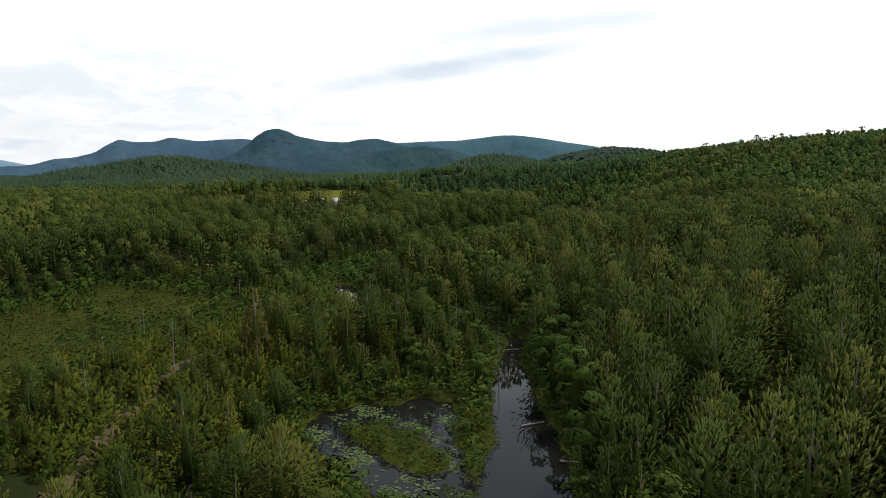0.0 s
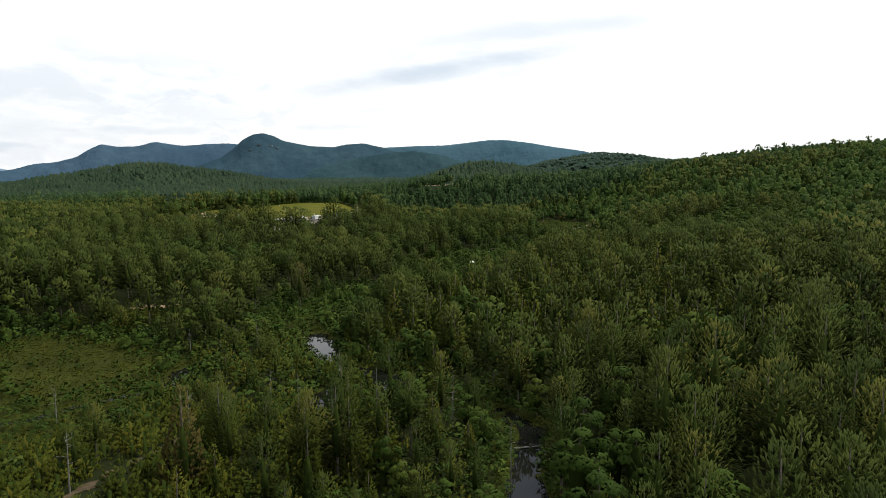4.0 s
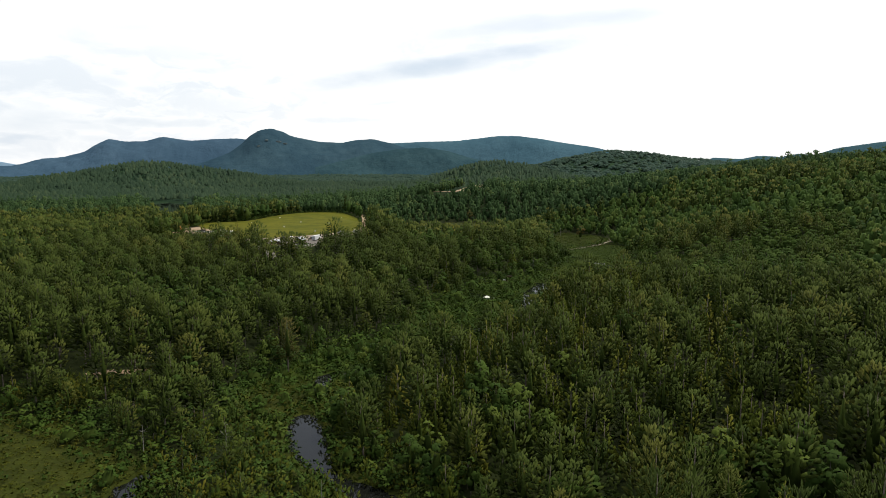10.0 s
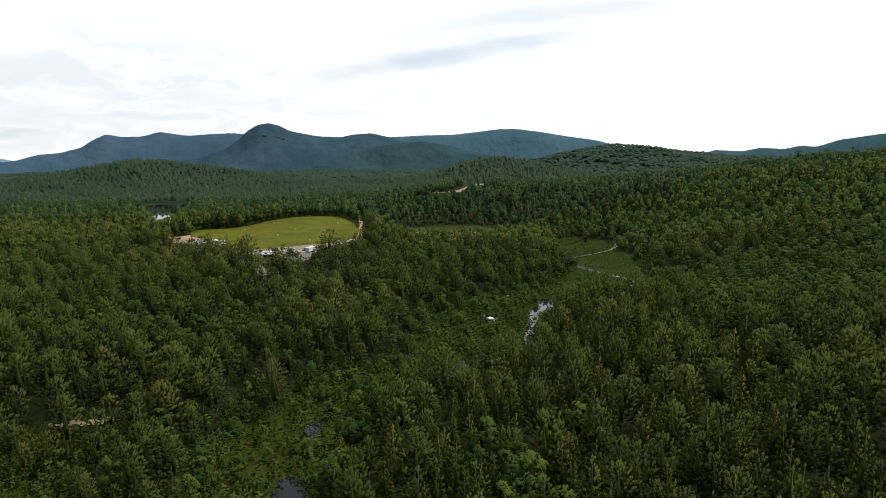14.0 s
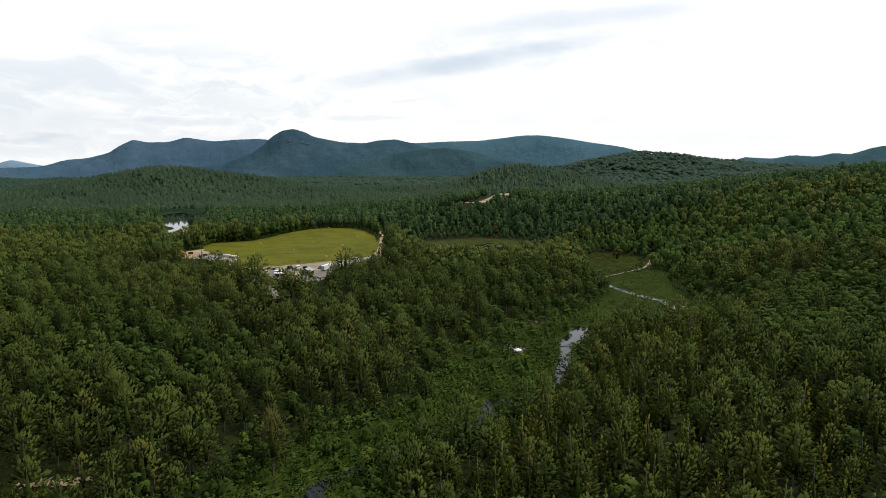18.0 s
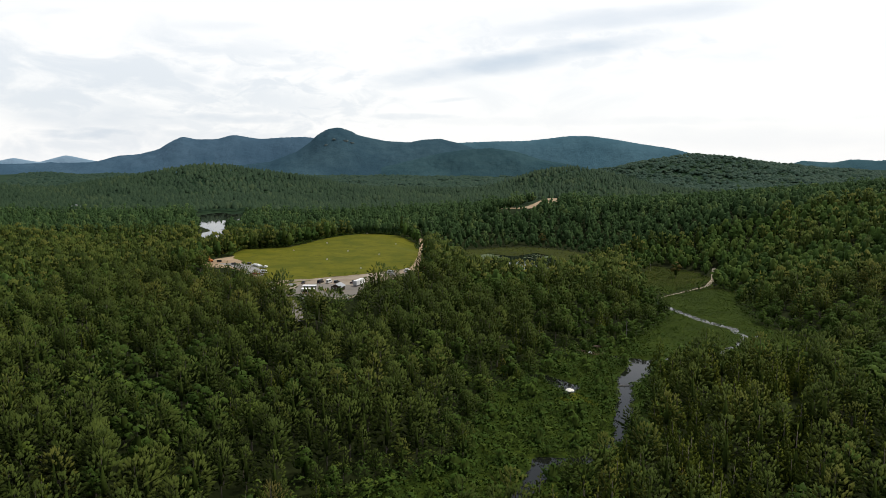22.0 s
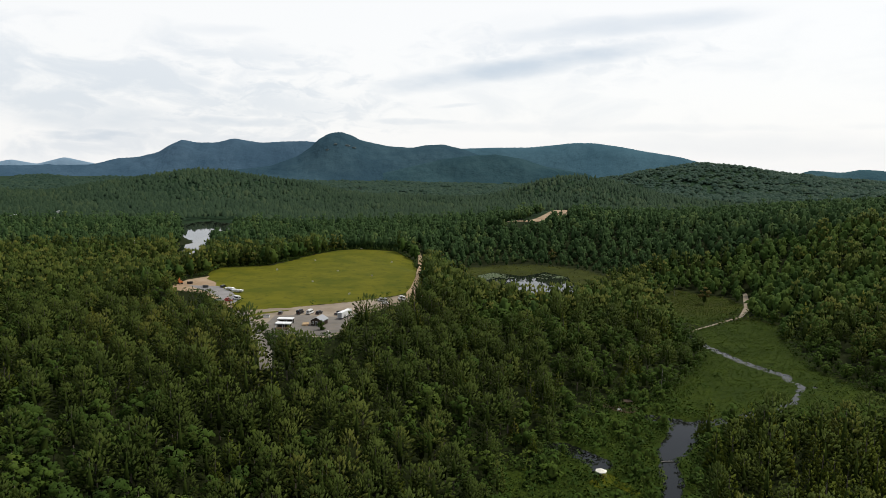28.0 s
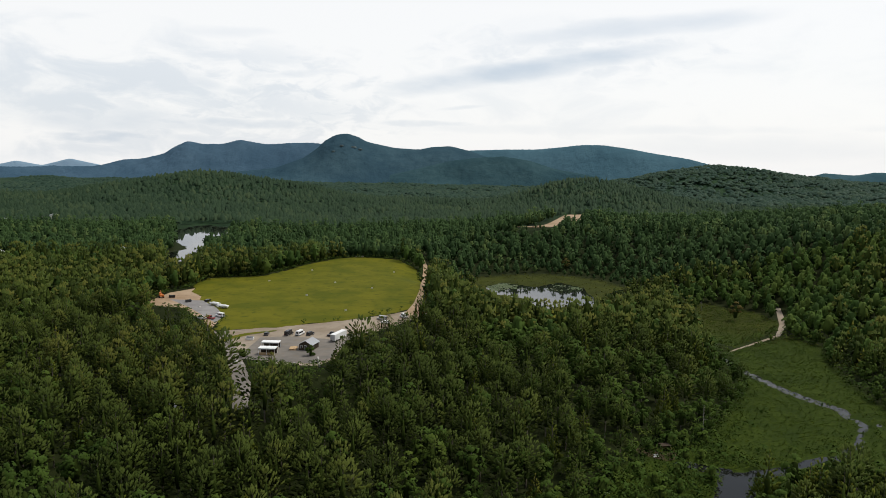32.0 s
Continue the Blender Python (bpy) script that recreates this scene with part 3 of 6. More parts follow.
# each range's two colours include painted haze, palest on the farthest
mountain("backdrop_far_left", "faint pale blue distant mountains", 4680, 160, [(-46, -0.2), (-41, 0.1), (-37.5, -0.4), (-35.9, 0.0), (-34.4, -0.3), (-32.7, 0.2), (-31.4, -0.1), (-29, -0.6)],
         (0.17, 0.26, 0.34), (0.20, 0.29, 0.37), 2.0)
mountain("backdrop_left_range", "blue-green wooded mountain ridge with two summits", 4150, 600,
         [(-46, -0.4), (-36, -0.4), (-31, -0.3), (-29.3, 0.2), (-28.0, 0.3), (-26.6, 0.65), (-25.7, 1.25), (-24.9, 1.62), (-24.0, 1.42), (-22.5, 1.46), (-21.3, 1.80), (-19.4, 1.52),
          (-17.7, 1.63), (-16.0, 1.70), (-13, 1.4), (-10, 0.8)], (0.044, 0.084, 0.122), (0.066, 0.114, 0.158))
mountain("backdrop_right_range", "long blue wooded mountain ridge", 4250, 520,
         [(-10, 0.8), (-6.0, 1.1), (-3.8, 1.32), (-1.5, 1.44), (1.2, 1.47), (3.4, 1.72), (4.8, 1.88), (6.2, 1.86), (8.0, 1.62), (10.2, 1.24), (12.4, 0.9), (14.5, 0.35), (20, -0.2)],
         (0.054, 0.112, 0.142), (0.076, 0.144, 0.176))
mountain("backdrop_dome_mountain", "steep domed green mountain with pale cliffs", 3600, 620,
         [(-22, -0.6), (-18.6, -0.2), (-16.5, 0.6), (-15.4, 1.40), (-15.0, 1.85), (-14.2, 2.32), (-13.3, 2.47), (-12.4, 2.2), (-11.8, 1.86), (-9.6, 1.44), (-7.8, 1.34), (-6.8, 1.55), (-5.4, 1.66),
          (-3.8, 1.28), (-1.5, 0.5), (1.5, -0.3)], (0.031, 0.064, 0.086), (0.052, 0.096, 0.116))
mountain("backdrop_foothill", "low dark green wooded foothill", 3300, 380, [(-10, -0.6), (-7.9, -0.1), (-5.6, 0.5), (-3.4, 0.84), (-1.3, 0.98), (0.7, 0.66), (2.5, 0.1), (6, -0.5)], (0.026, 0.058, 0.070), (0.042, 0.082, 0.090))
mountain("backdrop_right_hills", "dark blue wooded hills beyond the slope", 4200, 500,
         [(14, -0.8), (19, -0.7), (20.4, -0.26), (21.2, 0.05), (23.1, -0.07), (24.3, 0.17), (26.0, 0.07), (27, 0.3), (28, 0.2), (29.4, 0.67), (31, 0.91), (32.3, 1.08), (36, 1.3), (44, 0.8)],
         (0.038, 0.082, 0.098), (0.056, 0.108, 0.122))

# ---- trees ----


def merge(parts):
    vs, fs, ms, ns, k = [], [], [], [], 0
    for v, f, m, n in parts:
        vs.append(v)
        fs.append(f + k)
        ms.append(np.full(len(f), m))
        ns.append(n)
        k += len(v)
    return np.concatenate(vs), np.concatenate(fs), np.concatenate(ms), np.concatenate(ns)


def turned(profile, sides, rng, lump=0.15, lean=(0, 0)):
    """A lumpy body of revolution through (height, radius) pairs, closed at both ends."""
    v, f = [], []
    for h, r in profile:
        a = np.arange(sides) * 2 * np.pi / sides + rng.uniform(0, 0.5)
        rad = r * (1 + rng.uniform(-lump, lump, sides))
        v.append(np.stack([np.cos(a) * rad + lean[0] * h, np.sin(a) * rad + lean[1] * h, np.full(sides, h)], 1))
    for i in range(len(profile) - 1):
        for j in range(sides):
            a, b = i * sides + j, i * sides + (j + 1) % sides
            f += [(a, b, b + sides), (a, b + sides, a + sides)]
    v = np.concatenate(v)
    top = (len(profile) - 1) * sides
    f += [(top, top + j, top + j + 1) for j in range(1, sides - 1)]
    return v, np.array(f)


def trunk_of(h, r, rng, sides=5):
    return turned([(-0.8, r * 1.25), (h * 0.12, r), (h * 0.6, r * 0.6), (h * 0.96, r * 0.14)], sides, rng, 0.08)


def unit(v):
    return v / (np.linalg.norm(v, axis=-1, keepdims=True) + 1e-9)


def face_normals(v, f):
    n = np.cross(v[f[:, 1]] - v[f[:, 0]], v[f[:, 2]] - v[f[:, 0]])
    out = np.zeros_like(v)
    for j in range(3):
        np.add.at(out, f[:, j], n)
    return unit(out)


def plumes(c, way, length, width, rng, sides=3, closed=True):
    """Brush-like fingers of foliage: slim spindles at c that run along way, thickest beyond the middle."""
    n = len(c)
    e1 = unit(np.cross(way, rng.normal(0, 1, (n, 3))))
    e2 = np.cross(way, e1)
    l, w = length[:, None], width[:, None]
    rows, norms = [], []
    for j in range(sides):
        a = 2 * np.pi * j / sides
        rad = e1 * np.cos(a) + e2 * np.sin(a)
        rows.append(c + way * l * (0.14 if closed else -0.1) + rad * w * 0.5 * rng.uniform(0.75, 1.25, (n, 1)))
        norms.append(unit(rad + way * 0.15))
    rows.append(c + way * l * 0.5)
    norms.append(way)
    faces = [(j, (j + 1) % sides, sides) for j in range(sides)]
    if closed:
        rows.append(c - way * l * 0.5)
        norms.append(unit(-way + np.array([0, 0, -0.3])))
        faces += [((j + 1) % sides, j, sides + 1) for j in range(sides)]
    k = len(rows)
    v, nn = np.stack(rows, 1).reshape(-1, 3), np.stack(norms, 1).reshape(-1, 3)
    f = (np.array(faces)[None] + (np.arange(n) * k)[:, None, None]).reshape(-1, 3)
    return v, f, nn


def rounded(parts, h, r, start, mid, own=0.55):
    """Joins a crown's parts; the foliage is shaded partly as the rounded body that it forms."""
    v, f, m, nn = merge(parts)
    zc, hz = h * (start + (1 - start) * mid), h * (1 - start) * (1 - mid)
    body = unit(np.stack([v[:, 0] / r ** 2, v[:, 1] / r ** 2, (v[:, 2] - zc) / hz ** 2], 1))
    return v, f, m, unit(own * nn + body)


# a filler body inside the crown; material 2 paints it as shade
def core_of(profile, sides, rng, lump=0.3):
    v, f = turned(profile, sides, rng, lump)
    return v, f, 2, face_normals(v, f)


def pine_crown(rng, h, spread_r, start, whorls, limbs, fan, length, width, core, closed=True):
    """White pine: whorls of limbs that end in upswept plumes, flat trays low down and upright fingers in the blunt top."""
    n = whorls * limbs
    tier = np.repeat(np.arange(whorls), limbs)
    u = np.clip((tier + rng.uniform(-0.28, 0.28, n)) / (whorls - 0.6), 0, 1.0)
    blunt = rng.uniform(0.0, 1.0)
    shape = np.interp(u, [0, 0.2, 0.45, 0.75, 0.92, 1.0], [0.78, 1.0, 0.98 - 0.1 * blunt, 0.80 - 0.22 * blunt, 0.52 - 0.22 * blunt, 0.16])
    reach = spread_r * shape * rng.uniform(0.72, 1.18, n)
    a = tier * 2.1 + np.tile(np.arange(limbs), whorls) * 2 * np.pi / limbs + rng.normal(0, 0.22, n)
    parts = []
    top = smooth(u, 0.35, 1.0)
    for k in range(fan):
        # the tip of the limb, then side plumes further in, on both sides in turn
        turn = 0 if k == 0 else (0.34 + 0.08 * k) * (1 if k % 2 else -1)
        aa = a + turn * (0.8 + 0.4 * rng.uniform(0, 1, n)) * (0.6 + 0.5 / (0.4 + reach / spread_r))
        s = (0.94 - 0.16 * k) * rng.uniform(0.86, 1.08, n)
        rad = reach * s
        z = h * (start + (1 - start) * u) + rad * (0.02 + 0.10 * u) + rad ** 2 * 0.022 + rng.normal(0, 0.16, n) - 0.35 * top * (k > 0)
        c = np.stack([np.cos(aa) * rad, np.sin(aa) * rad, z], 1)
        out = np.stack([np.cos(aa + turn), np.sin(aa + turn), np.zeros(n)], 1)
        lift = 0.42 + 1.5 * top + rng.normal(0, 0.2, n)
        way = unit(out * (1.0 - 0.45 * top)[:, None] + np.array([0, 0, 1.0]) * lift[:, None] + rng.normal(0, 0.14, (n, 3)))
        size = (1.12 - 0.36 * u) * rng.uniform(0.8, 1.2, n) * (1.0 if k == 0 else 0.86)
        v, f, nn = plumes(c, way, size * length, size * width, rng, 3, closed)
        parts.append((v, f, 0, nn))
    lead = np.array([[0, 0, h * 0.985], [0.25, 0.1, h * 0.955], [-0.2, 0.2, h * 0.945]])
    v, f, nn = plumes(lead, unit(np.array([[0.05, 0, 1.0], [0.35, 0.1, 1.0], [-0.3, 0.25, 1.0]])), np.array([1.2, 1.0, 1.0]) * length * 0.7, np.full(3, width * 0.75), rng, 3, closed)
    parts.append((v, f, 0, nn))
    parts.append(core_of([(h * (start + 0.02), spread_r * 0.1), (h * (start + (1 - start) * 0.3), spread_r * (0.16 if closed else 0.5)), (h * (0.8 if closed else 0.97), 0.08)], core, rng))
    return rounded(parts, h, spread_r, start, 0.30)


def fir_crown(rng, h, spread_r, start, count, length, width, core, closed=True):
    """Cedar or fir: a dense pointed cone of short upright fingers."""
    u = np.sort(1 - np.sqrt(rng.uniform(0, 1, count)))
    u = np.clip(u, 0, 0.97)
    lobe = rng.uniform(0, 6.28)
    a = np.arange(count) * 2.399 + rng.normal(0, 0.25, count)
    rad = (spread_r * (1 - u) ** 0.78 + 0.12) * rng.uniform(0.80, 1.08, count) * (1 + 0.13 * np.sin(a * 3 + lobe + u * 7))
    c = np.stack([np.cos(a) * rad, np.sin(a) * rad, h * (start + (1 - start) * u) + rng.normal(0, 0.2, count)], 1)
    out = np.stack([np.cos(a), np.sin(a), np.zeros(count)], 1)
    way = unit(out * 0.55 + np.array([0, 0, 0.85]) + rng.normal(0, 0.17, (count, 3)))
    size = (1.15 - 0.5 * u) * rng.uniform(0.75, 1.25, count)
    v, f, nn = plumes(c, way, size * length, size * width, rng, 3, closed)
    parts = [(v, f, 0, nn)]
    v, f, nn = plumes(np.array([[0, 0, h * 0.97]]), np.array([[0.02, 0, 1.0]]), np.array([length * 1.2]), np.array([width * 0.6]), rng, 3, closed)
    parts.append((v, f, 0, nn))
    parts.append(core_of([(h * start, spread_r * 0.3), (h * (start + (1 - start) * 0.35), spread_r * 0.22), (h * (0.62 if closed else 0.85), 0.06)], core, rng, 0.2))
    return rounded(parts, h, spread_r, start, 0.15, 0.6)


def leaf_crown(rng, h, spread_r, start, count, size, core, lobes=11, sides=4):
    """Broadleaf: rounded lobes, each covered with small domed tufts of leaves, with gaps between them."""
    zc, hz = h * (start + (1 - start) * 0.5), h * (1 - start) * 0.5
    k = np.arange(count) % lobes
    la, le = np.arange(lobes) * 2.4 + rng.uniform(-0.5, 0.5, lobes), rng.uniform(-0.75, 0.75, lobes)
    le[0] = 1.45
    pos = np.stack([np.cos(la) * spread_r * 0.62 * np.cos(le), np.sin(la) * spread_r * 0.62 * np.cos(le), zc + hz * 0.62 * np.sin(le)], 1)
    lr = spread_r * rng.uniform(0.28, 0.48, lobes)
    d = rng.normal(0, 1, (count, 3))
    d[:, 2] = np.abs(d[:, 2]) * 1.0 - 0.25
    d += 0.6 * (pos[k] - np.array([0, 0, zc - hz * 0.3])) / spread_r
    d = unit(d)
    c = pos[k] + d * (lr[k] * rng.uniform(0.78, 1.06, count))[:, None] * np.array([1, 1, 0.9])
    e1 = unit(np.cross(d, rng.normal(0, 1, d.shape)))
    e2 = np.cross(d, e1)
    sz = size * rng.uniform(0.7, 1.3, count)[:, None]
    if sides == 1:
        v = np.stack([c - e1 * sz * 0.5 + e2 * sz * 0.36, c - e1 * sz * 0.5 - e2 * sz * 0.36 + d * sz * 0.1, c + e1 * sz * 0.55], 1).reshape(-1, 3)
        parts = [(v, np.arange(3 * count).reshape(-1, 3), 0, np.repeat(d, 3, 0))]
        return rounded(parts, h, spread_r, start, 0.42, 1.5)
    rows, norms = [], []
    for j in range(sides):
        a = 2 * np.pi * j / sides
        e = e1 * np.cos(a) + e2 * np.sin(a)
        rows.append(c + e * sz * 0.5 * rng.uniform(0.65, 1.3, (count, 1)) - d * sz * 0.12)
        norms.append(unit(d + 0.75 * e))
    rows.append(c + d * sz * 0.30 + rng.normal(0, 0.08, (count, 3)) * size)
    norms.append(d)
    q = np.array([(j, (j + 1) % sides, sides) for j in range(sides)])
    f = (q[None] + (np.arange(count) * (sides + 1))[:, None, None]).reshape(-1, 3)
    full = 0.7 if count > 60 else 1.4
    parts = [(np.stack(rows, 1).reshape(-1, 3), f, 0, np.stack(norms, 1).reshape(-1, 3)),
             core_of([(zc - hz * 0.85, spread_r * 0.25), (zc - hz * 0.1, spread_r * 0.50 * full), (zc + hz * (0.40 if count > 60 else 0.85), spread_r * (0.18 if count > 60 else 0.30))], core, rng)]
    return rounded(parts, h, spread_r, start, 0.42, 1.5)


def blob(rng, r, h, sides=5):
    """A far crown: an uneven dome of a dozen faces."""
    return turned([(0, r), (h * 0.6, r * 0.82), (h, r * 0.30)], sides, rng, 0.3)


def whole(crown, trunk):
    """Crown and trunk as one mesh, for the woods: material 0 is foliage, 1 is bark, 2 the core coloured as inner shade.
    """
    v, f, m, n = merge([(crown[0], crown[1], 0, crown[3]), (trunk[0], trunk[1], 1, face_normals(*trunk))])
    m[:len(crown[2])] = crown[2]
    return v, f, m, n


RNG = np.random.RandomState(11)
KINDS = {
    "white_pine": (PINE, 18.0, lambda r, d: pine_crown(r, 18, 5.0, r.uniform(0.14, 0.40), *((12, 6, 5, 1.4, 0.34, 4), (9, 5, 2, 2.15, 0.90, 3), (4, 4, 1, 3.9, 2.6, 3, False))[d])),
    "balsam_fir": (FIR, 14.5, lambda r, d: fir_crown(r, 14.5, 3.3, 0.05, *((400, 0.95, 0.40, 4), (96, 1.7, 0.85, 3), (15, 3.6, 2.2, 3, False))[d])),
    "broadleaf_tree": (LEAF, 14.5, lambda r, d: leaf_crown(r, 14.5, 4.6, 0.10, *((640, 0.68, 5), (165, 1.18, 3), (22, 2.9, 3, 9, 3))[d])),
}
LABELS = {
    "white_pine": "tall dark green white pine with upswept plumes",
    "balsam_fir": "narrow pointed yellow-green fir in dense woods",
    "broadleaf_tree": "rounded fresh green broadleaf tree by the valley",
}
VARIANTS = {}
for kind, (mat, tall, make) in KINDS.items():
    for d in range(3):
        VARIANTS[kind, d] = [(make(RNG, d), trunk_of(tall, 0.26 if kind != "broadleaf_tree" else 0.2, RNG, (5, 3, 3)[d])) for _ in range((6, 6, 4)[d])]

# where each tree stands: a jittered grid, thinned in the open places


def scatter(x0, x1, y0, y1, step, seed):
    rng = np.random.RandomState(seed)
    gx, gy = np.meshgrid(np.arange(x0, x1, step), np.arange(y0, y1, step * 0.92))
    gx = gx + (np.arange(gx.shape[0]) % 2)[:, None] * step / 2
    gx, gy = gx.ravel() + rng.uniform(-0.42, 0.42, gx.size) * step, gy.ravel() + rng.uniform(-0.42, 0.42, gy.size) * step
    view = np.abs(gx) < 0.68 * gy + 28
    return gx[view], gy[view], rng


def screens(x, y, test, reach, ex, ey):
    """True where a tall tree would stand close before an open place, on the valley's side of it; shrubs grow there instead."""
    dx, dy = x - ex, y - ey
    n = np.hypot(dx, dy) + 1e-6
    hit = np.zeros(len(x), bool)
    for s in np.linspace(0.15, 1.0, 5) * reach:
        hit |= test(x + dx / n * s, y + dy / n * s) < 0
    return hit


def near_pools(x, y):
    """Distance to the open pools that the brook forms above the lily pond."""
    return np.minimum(np.minimum(along(x, y, BROOK_NEAR[-4:]), along(x, y, BROOK_NEAR[8:11])), along(x, y, SLOUGH))


def clear_of(x, y):
    """Where woods may stand: 1 for tall trees, a fraction for low growth before the open places, 0 for none."""
    ok = wet_distance(x, y) > 1.0
    near, far = y < 330, y > 250
    size = np.ones(len(x))
    channel = [q for q in BROOK_NEAR if q[1] < 175]
    for zone, test, reach, ex, ey in ((near, lambda a, b: inside(a, b, POND_NEAR), 30, 0, 0),
                                      (near, lambda a, b: along(a, b, channel), 18, 0, 0),
                                      (near, near_pools, 32, 0, 70),
                                      (near, lambda a, b: along(a, b, BROOK_NEAR[5:7]), 16, 0, 0),
                                      (near, lambda a, b: inside(a, b, MARSHES[0]), 24, 0, 0),
                                      (near, lambda a, b: along(a, b, BANK_TRACK), 16, 0, 0),
                                      (far, lambda a, b: np.minimum(inside(a, b, MARSHES[1]), inside(a, b, MARSHES[2])) + 5, 9, -5, 200),
                                      (far, lambda a, b: np.minimum(inside(a, b, POND_EAST), inside(a, b, MARSHES[3])), 56, -8, 260),
                                      (far, lambda a, b: inside(a, b, LOT) + 3, 40, -8, 260),
                                      (far, lambda a, b: inside(a, b, GRAVEL_YARD) + 3, 59, -8, 260),
                                      (far, lambda a, b: inside(a, b, LAKE), 105, -8, 260),
                                      (far, lambda a, b: along(a, b, LOT_ROAD), 20, -8, 260),
                                      (far, lambda a, b: inside(a, b, SAND_PIT), 26, -8, 260)):
        size = np.where(zone & screens(x, y, test, reach, ex, ey), 0.42, size)
        ok &= ~(zone & screens(x, y, test, reach * (0.6 if test is near_pools else 0.22 if reach < 59 else 0.7), ex, ey))
    for hx, hy in HOUSES:
        size = np.where(screens(x, y, lambda a, b: np.hypot(a - hx, b - hy) - 9, 60, -8, 260), 0.4, size)
        ok &= np.hypot(x - hx, y - hy) > 12
    ok &= water_distance(x, y) > 2.2
    ok &= (along(x, y, BANK_TRACK) > 2.5) & (along(x, y, SAND_BANK) > 1.5)
    for p, gap in ((FIELD, 2.2), (LOT, 3.0), (GRAVEL_YARD, 3), (SAND_PIT, 5), (LAKE, 3)):
        ok &= inside(x, y, p) > gap
    for l in (FIELD_TRACK, LOT_ROAD, MEADOW_TRACK):
        ok &= along(x, y, l) > 2.0
    return ok * size


def patch(x, y, s, ph):
    return np.sin(x * s + ph) * np.cos(y * s * 0.83 + ph * 1.7) + 0.6 * np.sin((x + y) * s * 1.9 + ph * 2.3) + 0.4 * np.sin((x - y * 0.7) * s * 3.3 + ph)


def species(x, y, rng):
    """0 pine, 1 fir, 2 broadleaf, by ground and chance."""
    q = patch(x, y, 0.021, 1.1) * 0.5 + rng.normal(0, 0.45, len(x))
    hill = smooth(x, 60, 220) * (1 - 0.65 * smooth(y, 430, 330))      # the right-hand slope is broadleaf
    wetside = smooth(wet_distance(x, y), 26, 4)
    firs = np.exp(-(((x - 35) / 60) ** 2 + ((y - 290) / 85) ** 2)) + 0.8 * np.exp(-(((x - 95) / 40) ** 2 + ((y - 470) / 50) ** 2)) + 0.6 * np.exp(-(((x - 70) / 45) ** 2 + ((y - 395) / 45) ** 2)) + 0.7 * np.exp(-(((x + 55) / 35) ** 2 + ((y - 150) / 60) ** 2))
    kind = np.where(q > 0.60 - 0.12 * smooth(y, 330, 480) + 0.3 * np.exp(-(((x + 115) / 60) ** 2 + ((y - 520) / 70) ** 2)) - 0.9 * hill - 0.55 * wetside + 0.7 * firs, 2, 0)
    kind = np.where((kind == 0) & (rng.uniform(0, 1, len(x)) < 0.10 + 0.75 * firs), 1, kind)
    return kind


NAMES = ["white_pine", "balsam_fir", "broadleaf_tree"]


def stand_tint(x, y, rng, own):
    """Each tree's tint: partly its own, partly that of the stand it grows in."""
    stand = 0.5 + 0.22 * patch(x, y, 0.016, 0.7) + 0.12 * patch(x, y, 0.05, 2.1)
    stand = stand + 0.13 * smooth(-x, 10, 110) * smooth(y, 640, 560)      # the western pines are browner
    return np.clip((1 - own) * stand + own * rng.uniform(0, 1, len(x)), 0.0, 0.97)


def stand_in_rows(name, label, x, y, z, kind, size, detail, rng, far=False):
    """Joins many trees into one mesh of woods."""
    vs, fs, ms, ts, ns, base = [], [], [], [], [], 0
    mats = [PINE, FIR, LEAF if detail < 2 else SLOPE_LEAF, BARK, CORE_SHADE] if not far else [FAR, FAR, FAR, BARK, CORE_SHADE]
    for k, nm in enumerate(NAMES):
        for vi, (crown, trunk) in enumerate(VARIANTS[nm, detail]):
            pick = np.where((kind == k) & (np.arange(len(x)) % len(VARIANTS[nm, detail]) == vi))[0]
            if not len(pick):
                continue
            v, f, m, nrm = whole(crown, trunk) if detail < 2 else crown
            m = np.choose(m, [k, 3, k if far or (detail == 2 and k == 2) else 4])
            a = rng.uniform(0, 6.283, len(pick))
            s = size[pick]
            w = s * rng.uniform(0.88, 1.2, len(pick))
            c, sn = np.cos(a) * w, np.sin(a) * w
            X = v[None, :, 0] * c[:, None] - v[None, :, 1] * sn[:, None] + x[pick][:, None]
            Y = v[None, :, 0] * sn[:, None] + v[None, :, 1] * c[:, None] + y[pick][:, None]
            Z = v[None, :, 2] * s[:, None] + z[pick][:, None]
            ca, sa = np.cos(a)[:, None], np.sin(a)[:, None]
            ns.append(np.stack([nrm[None, :, 0] * ca - nrm[None, :, 1] * sa, nrm[None, :, 0] * sa + nrm[None, :, 1] * ca, np.repeat(nrm[None, :, 2], len(pick), 0)], -1).reshape(-1, 3))
            vs.append(np.stack([X, Y, Z], -1).reshape(-1, 3))
            fs.append((f[None] + (np.arange(len(pick)) * len(v))[:, None, None] + base).reshape(-1, 3))
            ms.append(np.tile(m, len(pick)))
            ts.append(np.repeat(stand_tint(x[pick], y[pick], rng, 0.6), len(v)))
            base += len(pick) * len(v)
    me = mesh_from(name, np.concatenate(vs), np.concatenate(fs), mats, np.concatenate(ms), np.concatenate(ts), np.concatenate(ns))
    return tagged(new(name, me), label, "woods", kind="stuff")


def thing(name, label, category, m, group="", kind=""):
    e = new(name)
    e.empty_display_size = 0.3
    e.matrix_basis = m
    return tagged(e, label, category, group, kind)


